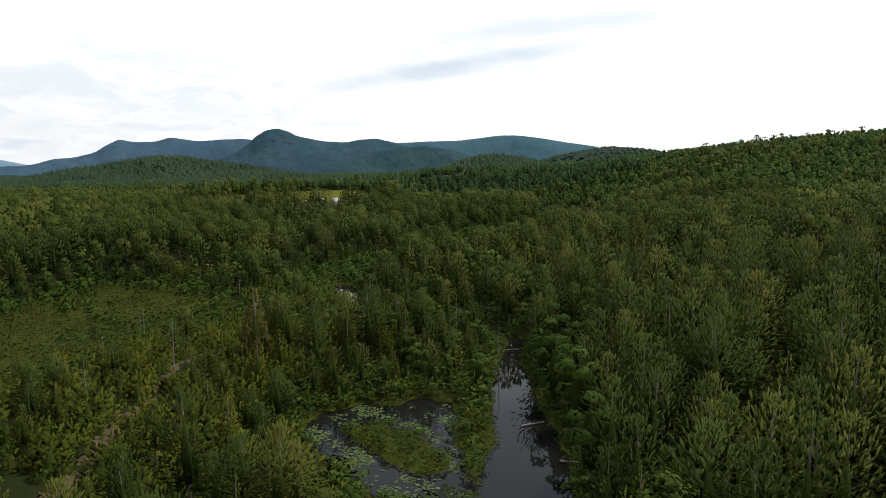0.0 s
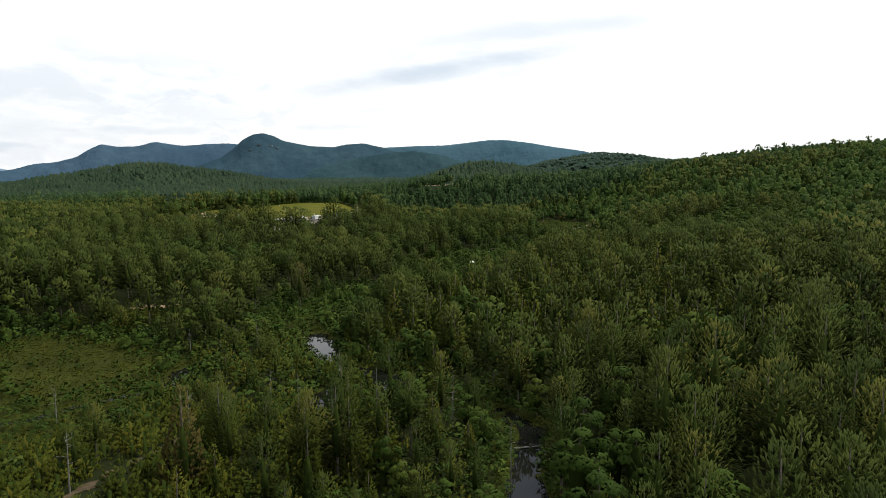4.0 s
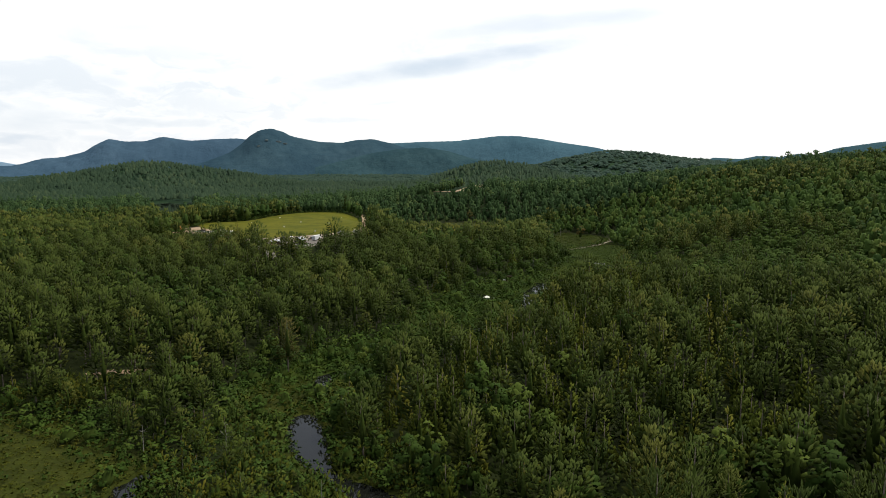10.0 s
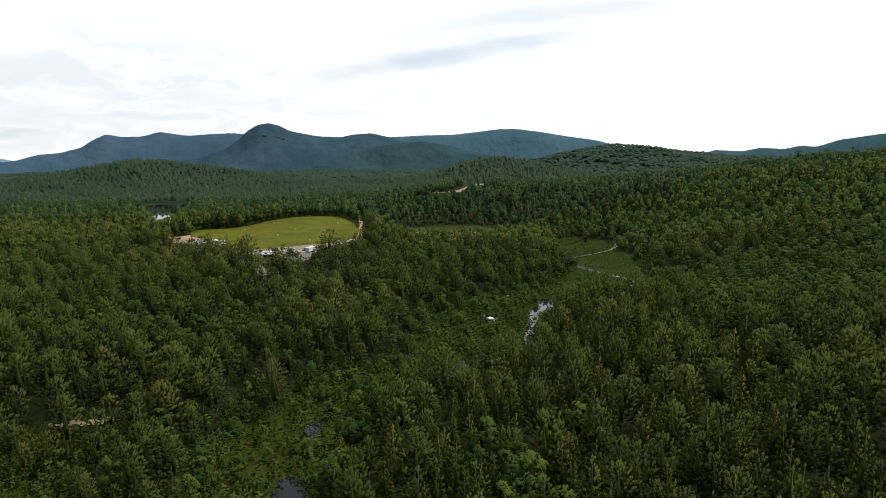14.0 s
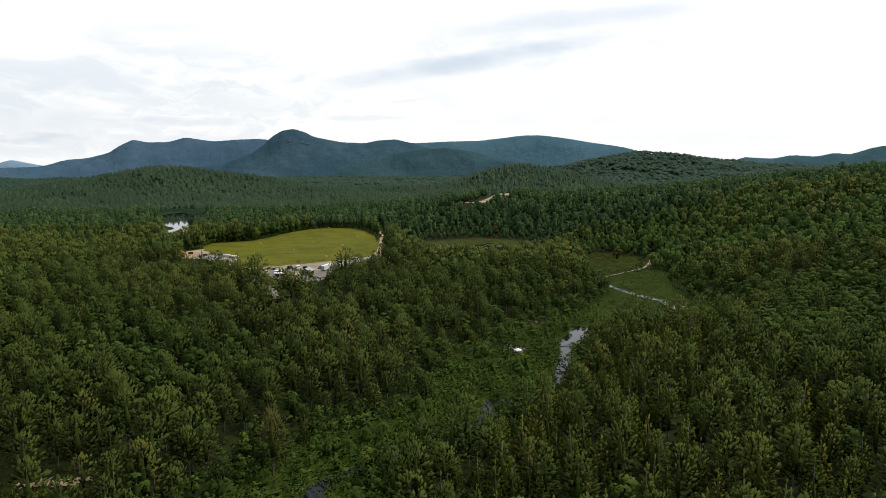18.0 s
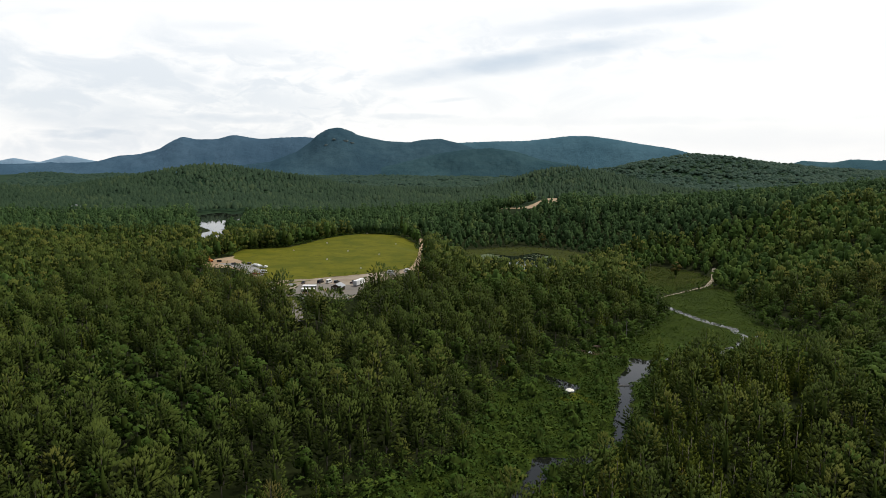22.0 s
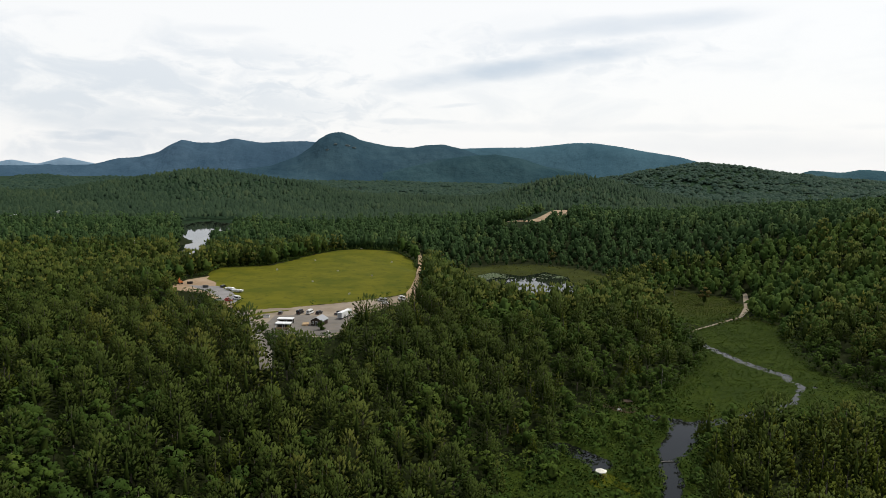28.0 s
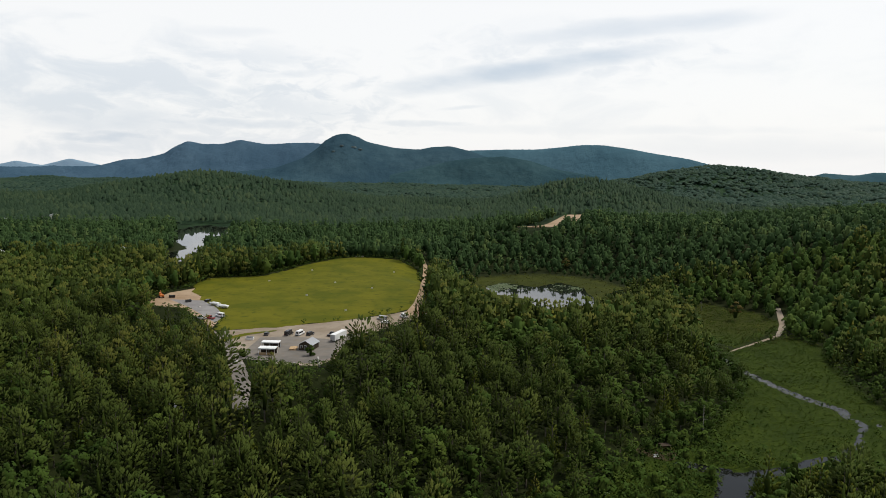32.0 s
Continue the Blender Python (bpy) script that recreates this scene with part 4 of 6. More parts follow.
def part(name, data, material, parent, label=""):
    """Links a bmesh or a mesh as one part under a thing or a part."""
    if isinstance(data, bmesh.types.BMesh):
        me = bpy.data.meshes.new(name)
        data.to_mesh(me)
        data.free()
    else:
        me = data
    if material and not me.materials:
        me.materials.append(material)
    ob = new(name, me)
    ob.parent = parent
    if label:
        tagged(ob, label)
    return ob


# the woods the camera passes nearest: single trees, then the joined woods behind them
tx, ty, trng = scatter(-330, 330, 62, 640, 8.0, 21)
room = clear_of(tx, ty)
keep = room > 0
# the young growth on the near left bank and round the pond is thin
thin = np.exp(-(((tx + 52) / 26) ** 2 + ((ty - 130) / 55) ** 2)) * 0.62
thin = np.maximum(thin, 0.45 * np.exp(-((((tx + 36) / 32) ** 2 + ((ty - 240) / 45) ** 2) ** 2)))
thin = np.maximum(thin, 0.7 * np.exp(-((((tx + 110) / 20) ** 2 + ((ty - 308) / 15) ** 2) ** 2)))
keep &= trng.uniform(0, 1, len(tx)) > thin
tx, ty, room = tx[keep], ty[keep], room[keep]
tz = height(tx, ty)
tk = species(tx, ty, trng)
edge = smooth(wet_distance(tx, ty), 2, 22)
bank_line = BROOK_NEAR[:-1] + BROOK_MID
right_bank = (tx > np.interp(ty, [q[1] for q in bank_line], [q[0] for q in bank_line])) & (ty < 500)
edge = np.where(right_bank, np.maximum(edge, 0.75), edge)
ts = trng.uniform(0.66, 1.15, len(tx)) * np.minimum(0.62 + 0.38 * edge, room)
ts = np.where(tk == 2, ts * 0.95, ts)
ts = ts * (1 - 0.40 * smooth(-tx, 30, 50) * smooth(ty, 230, 170))
ts = ts * (1 + 0.25 * smooth(tx, 12, 30) * smooth(ty, 260, 190) * (room > 0.9))      # the tall old stand on the near bank
young = np.exp(-((((tx + 36) / 36) ** 2 + ((ty - 238) / 52) ** 2) ** 2))
ts = ts * (1 - 0.42 * young * ~right_bank)
ts = np.where((tx > 58) & (tx < 150) & (ty > 455) & (ty < 510), np.maximum(ts, 0.8) * 1.08, ts)
order = np.argsort(ty + np.abs(tx) * 0.25)
single = np.zeros(len(tx), bool)
count = [0, 0, 0]
for i in order:
    if count[tk[i]] < 290 and abs(tx[i]) < 0.62 * ty[i] + 10:
        single[i] = True
        count[tk[i]] += 1
models = {}
for k, nm, d in [(k, nm, d) for k, nm in enumerate(NAMES) for d in (0, 1)]:
    for vi, (crown, trunk) in enumerate(VARIANTS[nm, d]):
        models[k, vi, d] = (mesh_from("crown", crown[0], crown[1], [KINDS[nm][0], CORE_SHADE], (crown[2] > 0).astype(int), np.zeros(len(crown[0])), crown[3]), mesh_from("trunk", trunk[0], trunk[1], [BARK]))
for i in np.where(single)[0]:
    k, s = tk[i], ts[i]
    e = thing(NAMES[k], LABELS[NAMES[k]], "tree", pose(tx[i], ty[i], tz[i], trng.normal(0, 1.5), trng.normal(0, 1.5), trng.uniform(0, 360)) @ Matrix.Diagonal((s * trng.uniform(0.9, 1.15), s, s, 1)), NAMES[k].replace("_", " ") + "s of the valley")
    crown, trunk = models[k, i % 6, 0 if ty[i] < 215 else 1]
    part("crown", crown, None, e)
    part("trunk", trunk, None, e)
rest = ~single
hi = rest & (ty < 165)
mid = rest & ~hi & ((np.abs(tx) < 95 + 0.47 * (ty - 180)) | (ty < 325))
wings = rest & ~hi & ~mid
stand_in_rows("near_woods", "dense mixed pine and broadleaf woods", tx[hi], ty[hi], tz[hi], tk[hi], ts[hi], 1, trng)
stand_in_rows("valley_woods", "dense mixed pine and broadleaf woods of the valley", tx[mid], ty[mid], tz[mid], tk[mid], ts[mid], 1, trng)
stand_in_rows("outer_woods", "mixed woods along the valley's outer slopes", tx[wings], ty[wings], tz[wings], tk[wings], ts[wings], 2, trng)

for name, label, y0, y1, step, seed, far in (("terrace_woods", "dense dark pine woods round the meadow", 640, 860, 7.8, 31, False),
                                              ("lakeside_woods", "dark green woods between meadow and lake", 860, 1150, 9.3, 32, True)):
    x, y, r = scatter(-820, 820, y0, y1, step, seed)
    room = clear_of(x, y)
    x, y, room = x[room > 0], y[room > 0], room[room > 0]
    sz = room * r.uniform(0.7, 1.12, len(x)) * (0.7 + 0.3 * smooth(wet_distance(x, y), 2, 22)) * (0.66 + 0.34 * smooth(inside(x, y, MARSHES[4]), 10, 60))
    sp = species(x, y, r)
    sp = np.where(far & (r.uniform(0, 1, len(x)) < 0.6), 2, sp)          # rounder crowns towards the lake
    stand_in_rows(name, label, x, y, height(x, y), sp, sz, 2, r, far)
sides_x, sides_y, r = scatter(-480, 480, 330, 640, 7.6, 41)
ok = (clear_of(sides_x, sides_y) > 0.5) & (np.abs(sides_x) > 332)
sides_x, sides_y = sides_x[ok], sides_y[ok]
stand_in_rows("slope_woods", "broadleaf woods on the valley's side slopes", sides_x, sides_y, height(sides_x, sides_y), species(sides_x, sides_y, r), r.uniform(0.75, 1.1, len(sides_x)), 2, r)

# the same woods go on to both sides of the valley and behind its mouth
rim_rng = np.random.RandomState(43)
gx, gy = np.meshgrid(np.arange(-460, 460, 8.0), np.arange(-60, 560, 7.6))
rim_x, rim_y = gx.ravel() + rim_rng.uniform(-3.4, 3.4, gx.size), gy.ravel() + rim_rng.uniform(-3.2, 3.2, gx.size)
beyond = np.abs(rim_x) - np.maximum(0.68 * rim_y + 28, np.where(rim_y < 64, 0, 28))
ok = ((beyond > 0) | (rim_y < 60)) & (beyond < 75) & (np.abs(rim_x) < 0.68 * np.maximum(rim_y, 0) + 103) & (np.abs(rim_x) < np.where(rim_y > 330, 332, 460)) & (water_distance(rim_x, rim_y) > 2.5) & (inside(rim_x, rim_y, MARSHES[0]) > 2)
rim_x, rim_y = rim_x[ok], rim_y[ok]
rim_size = rim_rng.uniform(0.7, 1.1, len(rim_x)) * (0.6 + 0.4 * smooth(water_distance(rim_x, rim_y), 2, 22))
stand_in_rows("surrounding_woods", "mixed woods beyond the valley's sides", rim_x, rim_y, height(rim_x, rim_y), species(rim_x, rim_y, rim_rng), rim_size, 2, rim_rng)


def canopy(name, label, y0, y1, step, size, seed, mat, sides=5):
    """Distant woods: uneven domes and points, too far to tell apart one by one."""
    r = np.random.RandomState(seed)
    count = int(5200 * (y1 - y0) / (step * step * 0.92))
    x, y = r.uniform(-2600, 2600, count), r.uniform(y0, y1, count)
    seen = np.abs(x) < 0.68 * y + 28
    x, y = x[seen], y[seen]
    ok = (inside(x, y, SAND_PIT) > 8) & (inside(x, y, LAKE) > 6) & ~screens(x, y, lambda a, b: inside(a, b, SAND_PIT), 24, -8, 260)
    for hx, hy in HOUSES:
        ok &= ~screens(x, y, lambda a, b: np.hypot(a - hx, b - hy) - 12, 60, -8, 260)
    x, y = x[ok], y[ok]
    z = height(x, y)
    vs, fs, ts, ns, base = [], [], [], [], 0
    shapes = [blob(r, 1.0, 1.0, sides) for _ in range(5)] + [blob(r, 0.8, 1.3, sides) for _ in range(3)]
    for vi, (v, f) in enumerate(shapes):
        p = np.arange(vi, len(x), len(shapes))
        s = size * r.uniform(0.55, 1.35, len(p))
        hgt = (13 if step < 12 else 10) * r.uniform(0.7, 1.2, len(p))
        X = v[None, :, 0] * s[:, None] + x[p][:, None]
        Y = v[None, :, 1] * s[:, None] + y[p][:, None]
        Z = v[None, :, 2] * hgt[:, None] * 0.55 + z[p][:, None] + hgt[:, None] * 0.45
        vs.append(np.stack([X, Y, Z], -1).reshape(-1, 3))
        fs.append((f[None] + (np.arange(len(p)) * len(v))[:, None, None] + base).reshape(-1, 3))
        ts.append(np.repeat(stand_tint(x[p], y[p], r, 0.45), len(v)))
        # each crown is lit as a rounded dome
        nrm = np.stack([v[:, 0], v[:, 1], v[:, 2] * 0.9 + (0.1 if sides > 3 else 0.45)], 1)
        ns.append(np.tile(nrm / np.linalg.norm(nrm, axis=1, keepdims=True), (len(p), 1)))
        base += len(p) * len(v)
    me = mesh_from(name, np.concatenate(vs), np.concatenate(fs), [mat], tint=np.concatenate(ts), normals=np.concatenate(ns))
    return tagged(new(name, me), label, "woods", kind="stuff")


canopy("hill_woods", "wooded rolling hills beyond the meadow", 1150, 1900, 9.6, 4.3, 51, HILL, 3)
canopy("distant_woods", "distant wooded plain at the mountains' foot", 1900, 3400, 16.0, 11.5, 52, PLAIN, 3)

# ---- low growth of the wetland ----


def low_growth(name, label, test, x0, x1, y0, y1, step, lo, hi, mat, per, seed, sides=1, slim=1.0):
    rng = np.random.RandomState(seed)
    gx, gy = np.meshgrid(np.arange(x0, x1, step), np.arange(y0, y1, step))
    x, y = gx.ravel() + rng.uniform(-0.5, 0.5, gx.size) * step, gy.ravel() + rng.uniform(-0.5, 0.5, gy.size) * step
    ok = test(x, y, rng)
    x, y = x[ok], y[ok]
    z = height(x, y)
    shapes = [leaf_crown(rng, 1.0, 0.62, 0.0, int(per * 1.3), (1.25 if sides == 1 else 1.6) / (per * 1.3) ** 0.5, 3, 5, sides) if sides else fir_crown(rng, 1.0, 0.34, 0.02, per, 0.26, 0.125, 3) for _ in range(5)]
    vs, fs, ts, ms, ns, base = [], [], [], [], [], 0
    for vi, (v, f, mi, nrm) in enumerate(shapes):
        p = np.arange(vi, len(x), len(shapes))
        s = rng.uniform(lo, hi, len(p))
        w = s * slim * rng.uniform(0.9, 1.5, len(p))
        X = v[None, :, 0] * w[:, None] + x[p][:, None]
        Y = v[None, :, 1] * w[:, None] + y[p][:, None]
        Z = v[None, :, 2] * s[:, None] + z[p][:, None] - 0.1
        ns.append(np.tile(nrm * np.array([0.6, 0.6, 0.6]) + np.array([0, 0, 0.9 if mat in (SEDGE, LUSH) else 0.3]), (len(p), 1)))
        ms.append(np.tile((mi > 0) & (mat not in (SEDGE, LUSH)), len(p)).astype(int))
        vs.append(np.stack([X, Y, Z], -1).reshape(-1, 3))
        fs.append((f[None] + (np.arange(len(p)) * len(v))[:, None, None] + base).reshape(-1, 3))
        ts.append(np.repeat(rng.uniform(0, 1, len(p)), len(v)))
        base += len(p) * len(v)
    me = mesh_from(name, np.concatenate(vs), np.concatenate(fs), [mat, CORE_SHADE], np.concatenate(ms), np.concatenate(ts), np.concatenate(ns))
    return tagged(new(name, me), label, "shrubs", kind="stuff")


def shrub_test(x, y, rng):
    d, w = wet_distance(x, y), water_distance(x, y)
    open_ground = (d < 7) & (w > 0.3)
    # thick along the water and the wood's edge, sparse in the middle of the sedge
    p = np.maximum(smooth(w, 14, 2), smooth(d, -14, 2)) * 0.8 + 0.10 + 0.25 * (patch(x, y, 0.09, 0.4) > 0.5)
    p = np.where((x > -60) & (x < 66) & (y > 340), np.maximum(p, 0.85), p) * (1 - 0.93 * smooth(x, 62, 84))
    return open_ground & (rng.uniform(0, 1, len(x)) < p) & (np.abs(x) < 0.68 * y + 20)


low_growth("alder_shrubs", "grey-green alder and willow shrubs along the water", lambda x, y, r: shrub_test(x, y, r) & (y > 215), -160, 180, 215, 700, 3.0, 1.4, 3.9, SHRUB, 26, 61)
low_growth("pond_shrubs", "leafy green alder and leatherleaf round the lily pond", lambda x, y, r: shrub_test(x, y, r) & (y <= 215), -110, 80, 88, 215, 2.3, 0.9, 2.8, SHRUB, 70, 69)
OPEN_MARSH = lambda x, y, r: (wet_distance(x, y) < 1) & (water_distance(x, y) > -0.2) & (x < 70) & (along(x, y, MEADOW_TRACK) > 0.5) & (np.abs(x) < 0.68 * y + 20) & (r.uniform(0, 1, len(x)) < 0.8)
low_growth("marsh_sedge", "yellow-green sedge tussocks in the open marsh", lambda x, y, r: OPEN_MARSH(x, y, r) & (y < 325), -160, 60, 88, 325, 1.5, 0.5, 1.4, SEDGE, 12, 62)
low_growth("valley_sedge", "fresh green sedge and ferns beside the brook", lambda x, y, r: OPEN_MARSH(x, y, r) & (y >= 325), -160, 75, 325, 700, 1.8, 0.6, 1.6, LUSH, 12, 74)


low_growth("wet_meadow_grass", "lush green grass and herbs of the wet meadow", lambda x, y, r: (wet_distance(x, y) < 2) & (water_distance(x, y) > 0.7) & (x + r.normal(0, 5, len(x)) > 68) & (along(x, y, MEADOW_TRACK) > 0.5) & (r.uniform(0, 1, len(x)) < 0.75 + 0.25 * (patch(x, y, 0.12, 0.9) > 0)), 55, 180, 500, 800, 1.7, 0.5, 1.4, LUSH, 12, 67)
low_growth("brook_rushes", "dark rushes lining the meadow brook", lambda x, y, r: (along(x, y, BROOK_FAR) < 2.2) & (along(x, y, BROOK_FAR) > 0.2) & (r.uniform(0, 1, len(x)) < 0.08), 80, 140, 515, 665, 1.4, 0.3, 0.8, SHRUB, 10, 68)


def young_test(x, y, rng):
    near_bank = np.maximum(np.exp(-(((x + 52) / 42) ** 2 + ((y - 150) / 70) ** 2)), 0.5 * np.exp(-(((x + 36) / 36) ** 2 + ((y - 240) / 50) ** 2)))
    near_bank = np.maximum(near_bank, 0.9 * np.exp(-(((x + 110) / 20) ** 2 + ((y - 306) / 11) ** 2)) * (along(x, y, SAND_BANK) > 3))
    return (wet_distance(x, y) > 0) & (water_distance(x, y) > 1) & (along(x, y, BANK_TRACK) > 0.6 + rng.normal(0, 0.5, len(x))) & ~screens(x, y, lambda a, b: along(a, b, BANK_TRACK), 6, 0, 0) & ~screens(x, y, lambda a, b: inside(a, b, POND_NEAR), 13, 0, 0) & ~screens(x, y, near_pools, 11, 0, 70) & (rng.uniform(0, 1, len(x)) < near_bank * 1.1) & (np.abs(x) < 0.68 * y + 20)


low_growth("far_marsh_growth", "low sedge and shrubs round the far pond", lambda x, y, r: (wet_distance(x, y) < 4) & (water_distance(x, y) > 0.2) & (along(x, y, MEADOW_TRACK) > 1) & (r.uniform(0, 1, len(x)) < 0.35 + 0.6 * smooth(wet_distance(x, y), -12, 2)),
           -60, 180, 690, 960, 3.6, 0.5, 1.5, SEDGE, 9, 64)
low_growth("bank_saplings", "young birch and aspen growth on the bank", young_test, -135, 30, 70, 322, 2.9, 1.6, 6.0, YOUNG, 32, 63, 0, 0.95)


def edge_test(x, y, rng):
    d = np.minimum.reduce([inside(x, y, q) for q in (FIELD, LOT, GRAVEL_YARD)])
    roads = np.minimum.reduce([along(x, y, l) for l in (FIELD_TRACK, LOT_ROAD, MEADOW_TRACK)])
    front = (y < 575) & (x > -125) & (x < -70) & (d < 30)
    return (d > 0.9) & (roads > 1.0) & ((d < 7) | front) & (rng.uniform(0, 1, len(x)) < 0.8)


low_growth("edge_shrubs", "leafy shrubs along the meadow's edge", edge_test, -235, -45, 515, 885, 2.7, 1.2, 3.4, LEAF, 24, 65)
low_growth("forest_understory", "young saplings under the wood's edge", lambda x, y, r: (wet_distance(x, y) > 0) & (wet_distance(x, y) < 16) & (water_distance(x, y) > 1.5) & ~screens(x, y, near_pools, 9, 0, 70) & (np.abs(x) < 0.62 * y + 10) & (along(x, y, BANK_TRACK) > 1.5) & (along(x, y, MEADOW_TRACK) > 1.5) & (r.uniform(0, 1, len(x)) < 0.75),
           -175, 190, 88, 740, 3.4, 1.6, 4.6, LEAF, 26, 66)

low_growth("willow_thickets", "rounded tall willow and alder thickets in the wetland", lambda x, y, r: (wet_distance(x, y) < 3) & (water_distance(x, y) > 2.0) & (x < 58 + r.normal(0, 3, len(x))) & (np.abs(x) < 0.68 * y + 20) & (np.hypot(x - 24, y - 455) > 12) & (inside(x, y, MARSHES[0]) > -9) & (r.uniform(0, 1, len(x)) < 0.18 + 0.45 * (patch(x, y, 0.06, 1.9) > 0.45)),
           -150, 70, 215, 545, 5.0, 2.6, 5.6, SHRUB, 44, 73, 3, 0.85)
low_growth("forest_undergrowth", "young growth and ferns between the valley's trees", lambda x, y, r: (wet_distance(x, y) > 12) & (np.abs(x) < 0.62 * y + 10) & (along(x, y, BANK_TRACK) > 1.5) & (along(x, y, SAND_BANK) > 2) & (inside(x, y, LOT) > 4) & (inside(x, y, GRAVEL_YARD) > 4) & (inside(x, y, FIELD) > 4) & (along(x, y, LOT_ROAD) > 2),
           -175, 190, 70, 560, 6.0, 1.2, 2.6, SHRUB, 16, 70)

# ---- small materials ----


def paint(name, col, rough=0.35, spec=0.5, metal=0.0, dirt=0.25):
    m = Mat(name, rough, spec)
    m.p.inputs["Metallic"].default_value = metal
    dark = tuple(c * 0.72 for c in col)
    m.colour(m.mix(m.ramp(m.noise(1.6, 4.0), 0.4, 0.75, 0.0, dirt), col, dark))
    return m.mat


WHITE = paint("white_paint", (0.78, 0.78, 0.76))
CREAM = paint("cream_canvas", (0.80, 0.76, 0.66), 0.85, 0.1)
BLACK = paint("black_paint", (0.015, 0.015, 0.017), 0.25)
CHARCOAL = paint("charcoal_paint", (0.045, 0.046, 0.05), 0.3)
RED = paint("red_paint", (0.35, 0.03, 0.025), 0.35)
ORANGE = paint("orange_paint", (0.55, 0.16, 0.03), 0.45)
SILVER = paint("silver_paint", (0.45, 0.46, 0.47), 0.3, 0.5, 0.4)
GLASS = paint("dark_glass", (0.012, 0.014, 0.016), 0.06, 0.5, 0.0, 0.0)
RUBBER = paint("tyre_rubber", (0.02, 0.02, 0.02), 0.9, 0.2)
ROOF_GREY = paint("grey_metal_roof", (0.36, 0.37, 0.38), 0.45, 0.5, 0.2, 0.4)
ROOF_DARK = paint("dark_shingle_roof", (0.09, 0.085, 0.08), 0.9, 0.1, 0.0, 0.5)
BOARDS = paint("dark_stained_boards", (0.06, 0.045, 0.032), 0.85, 0.1, 0.0, 0.6)
TIMBER = paint("raw_timber", (0.45, 0.31, 0.17), 0.8, 0.2, 0.0, 0.5)
STONE = plain_ground("pale_boulder", (0.30, 0.29, 0.27), (0.42, 0.40, 0.37), (0.20, 0.19, 0.17), 0.6, 2.5)
GREY_EARTH = plain_ground("crushed_stone", (0.20, 0.19, 0.185), (0.27, 0.26, 0.25), (0.15, 0.14, 0.13), 0.12, 0.8)
CLIFF = plain_ground("granite_cliff", (0.085, 0.115, 0.115), (0.12, 0.15, 0.15), (0.06, 0.095, 0.095), 0.05, 0.2)
LILY = foliage("lily_pads", (0.045, 0.070, 0.022), (0.11, 0.145, 0.06), (0.15, 0.15, 0.08), 0.35)


def box(bm, x0, x1, y0, y1, z0, z1, bevel=0.0, taper=(0, 0)):
    """Adds a box to bm; taper draws in the top by x and y."""
    tx_, ty_ = taper
    co = [(x0, y0, z0), (x1, y0, z0), (x1, y1, z0), (x0, y1, z0), (x0 + tx_, y0 + ty_, z1), (x1 - tx_, y0 + ty_, z1), (x1 - tx_, y1 - ty_, z1), (x0 + tx_, y1 - ty_, z1)]
    v = [bm.verts.new(c) for c in co]
    fs = [bm.faces.new([v[i] for i in q]) for q in ((3, 2, 1, 0), (4, 5, 6, 7), (0, 1, 5, 4), (1, 2, 6, 5), (2, 3, 7, 6), (3, 0, 4, 7))]
    if bevel:
        edges = list({e for f in fs for e in f.edges})
        bmesh.ops.bevel(bm, geom=edges, offset=bevel, segments=2, profile=0.6, affect="EDGES")
    return bm


def tube(bm, a, b, r0, r1=None, sides=8):
    """Adds a round bar from a to b."""
    a, b = Vector(a), Vector(b)
    r1 = r0 if r1 is None else r1
    rot = (b - a).to_track_quat("Z", "Y").to_matrix()
    rings = []
    for p, r in ((a, r0), (b, r1)):
        rings.append([bm.verts.new(p + rot @ Vector((math.cos(i * 6.2832 / sides) * r, math.sin(i * 6.2832 / sides) * r, 0))) for i in range(sides)])
    for i in range(sides):
        bm.faces.new((rings[0][i], rings[0][(i + 1) % sides], rings[1][(i + 1) % sides], rings[1][i]))
    bm.faces.new(rings[0][::-1])
    bm.faces.new(rings[1])
    return bm


def B():
    return bmesh.new()


def wheel_under(parent, x, y, r=0.36, w=0.24):
    t = part("wheel", tube(B(), (x - w / 2, y, r), (x + w / 2, y, r), r, sides=14), RUBBER, parent)
    s = 1 if x > 0 else -1
    part("rim", tube(B(), (x + s * w * 0.42, y, r), (x + s * w * 0.56, y, r), r * 0.6, sides=10), SILVER, t)


def at(x, y, turn=0.0, lift=0.0):
    return pose(x, y, float(height(np.array([x]), np.array([y]))[0]) + lift, 0, 0, turn)


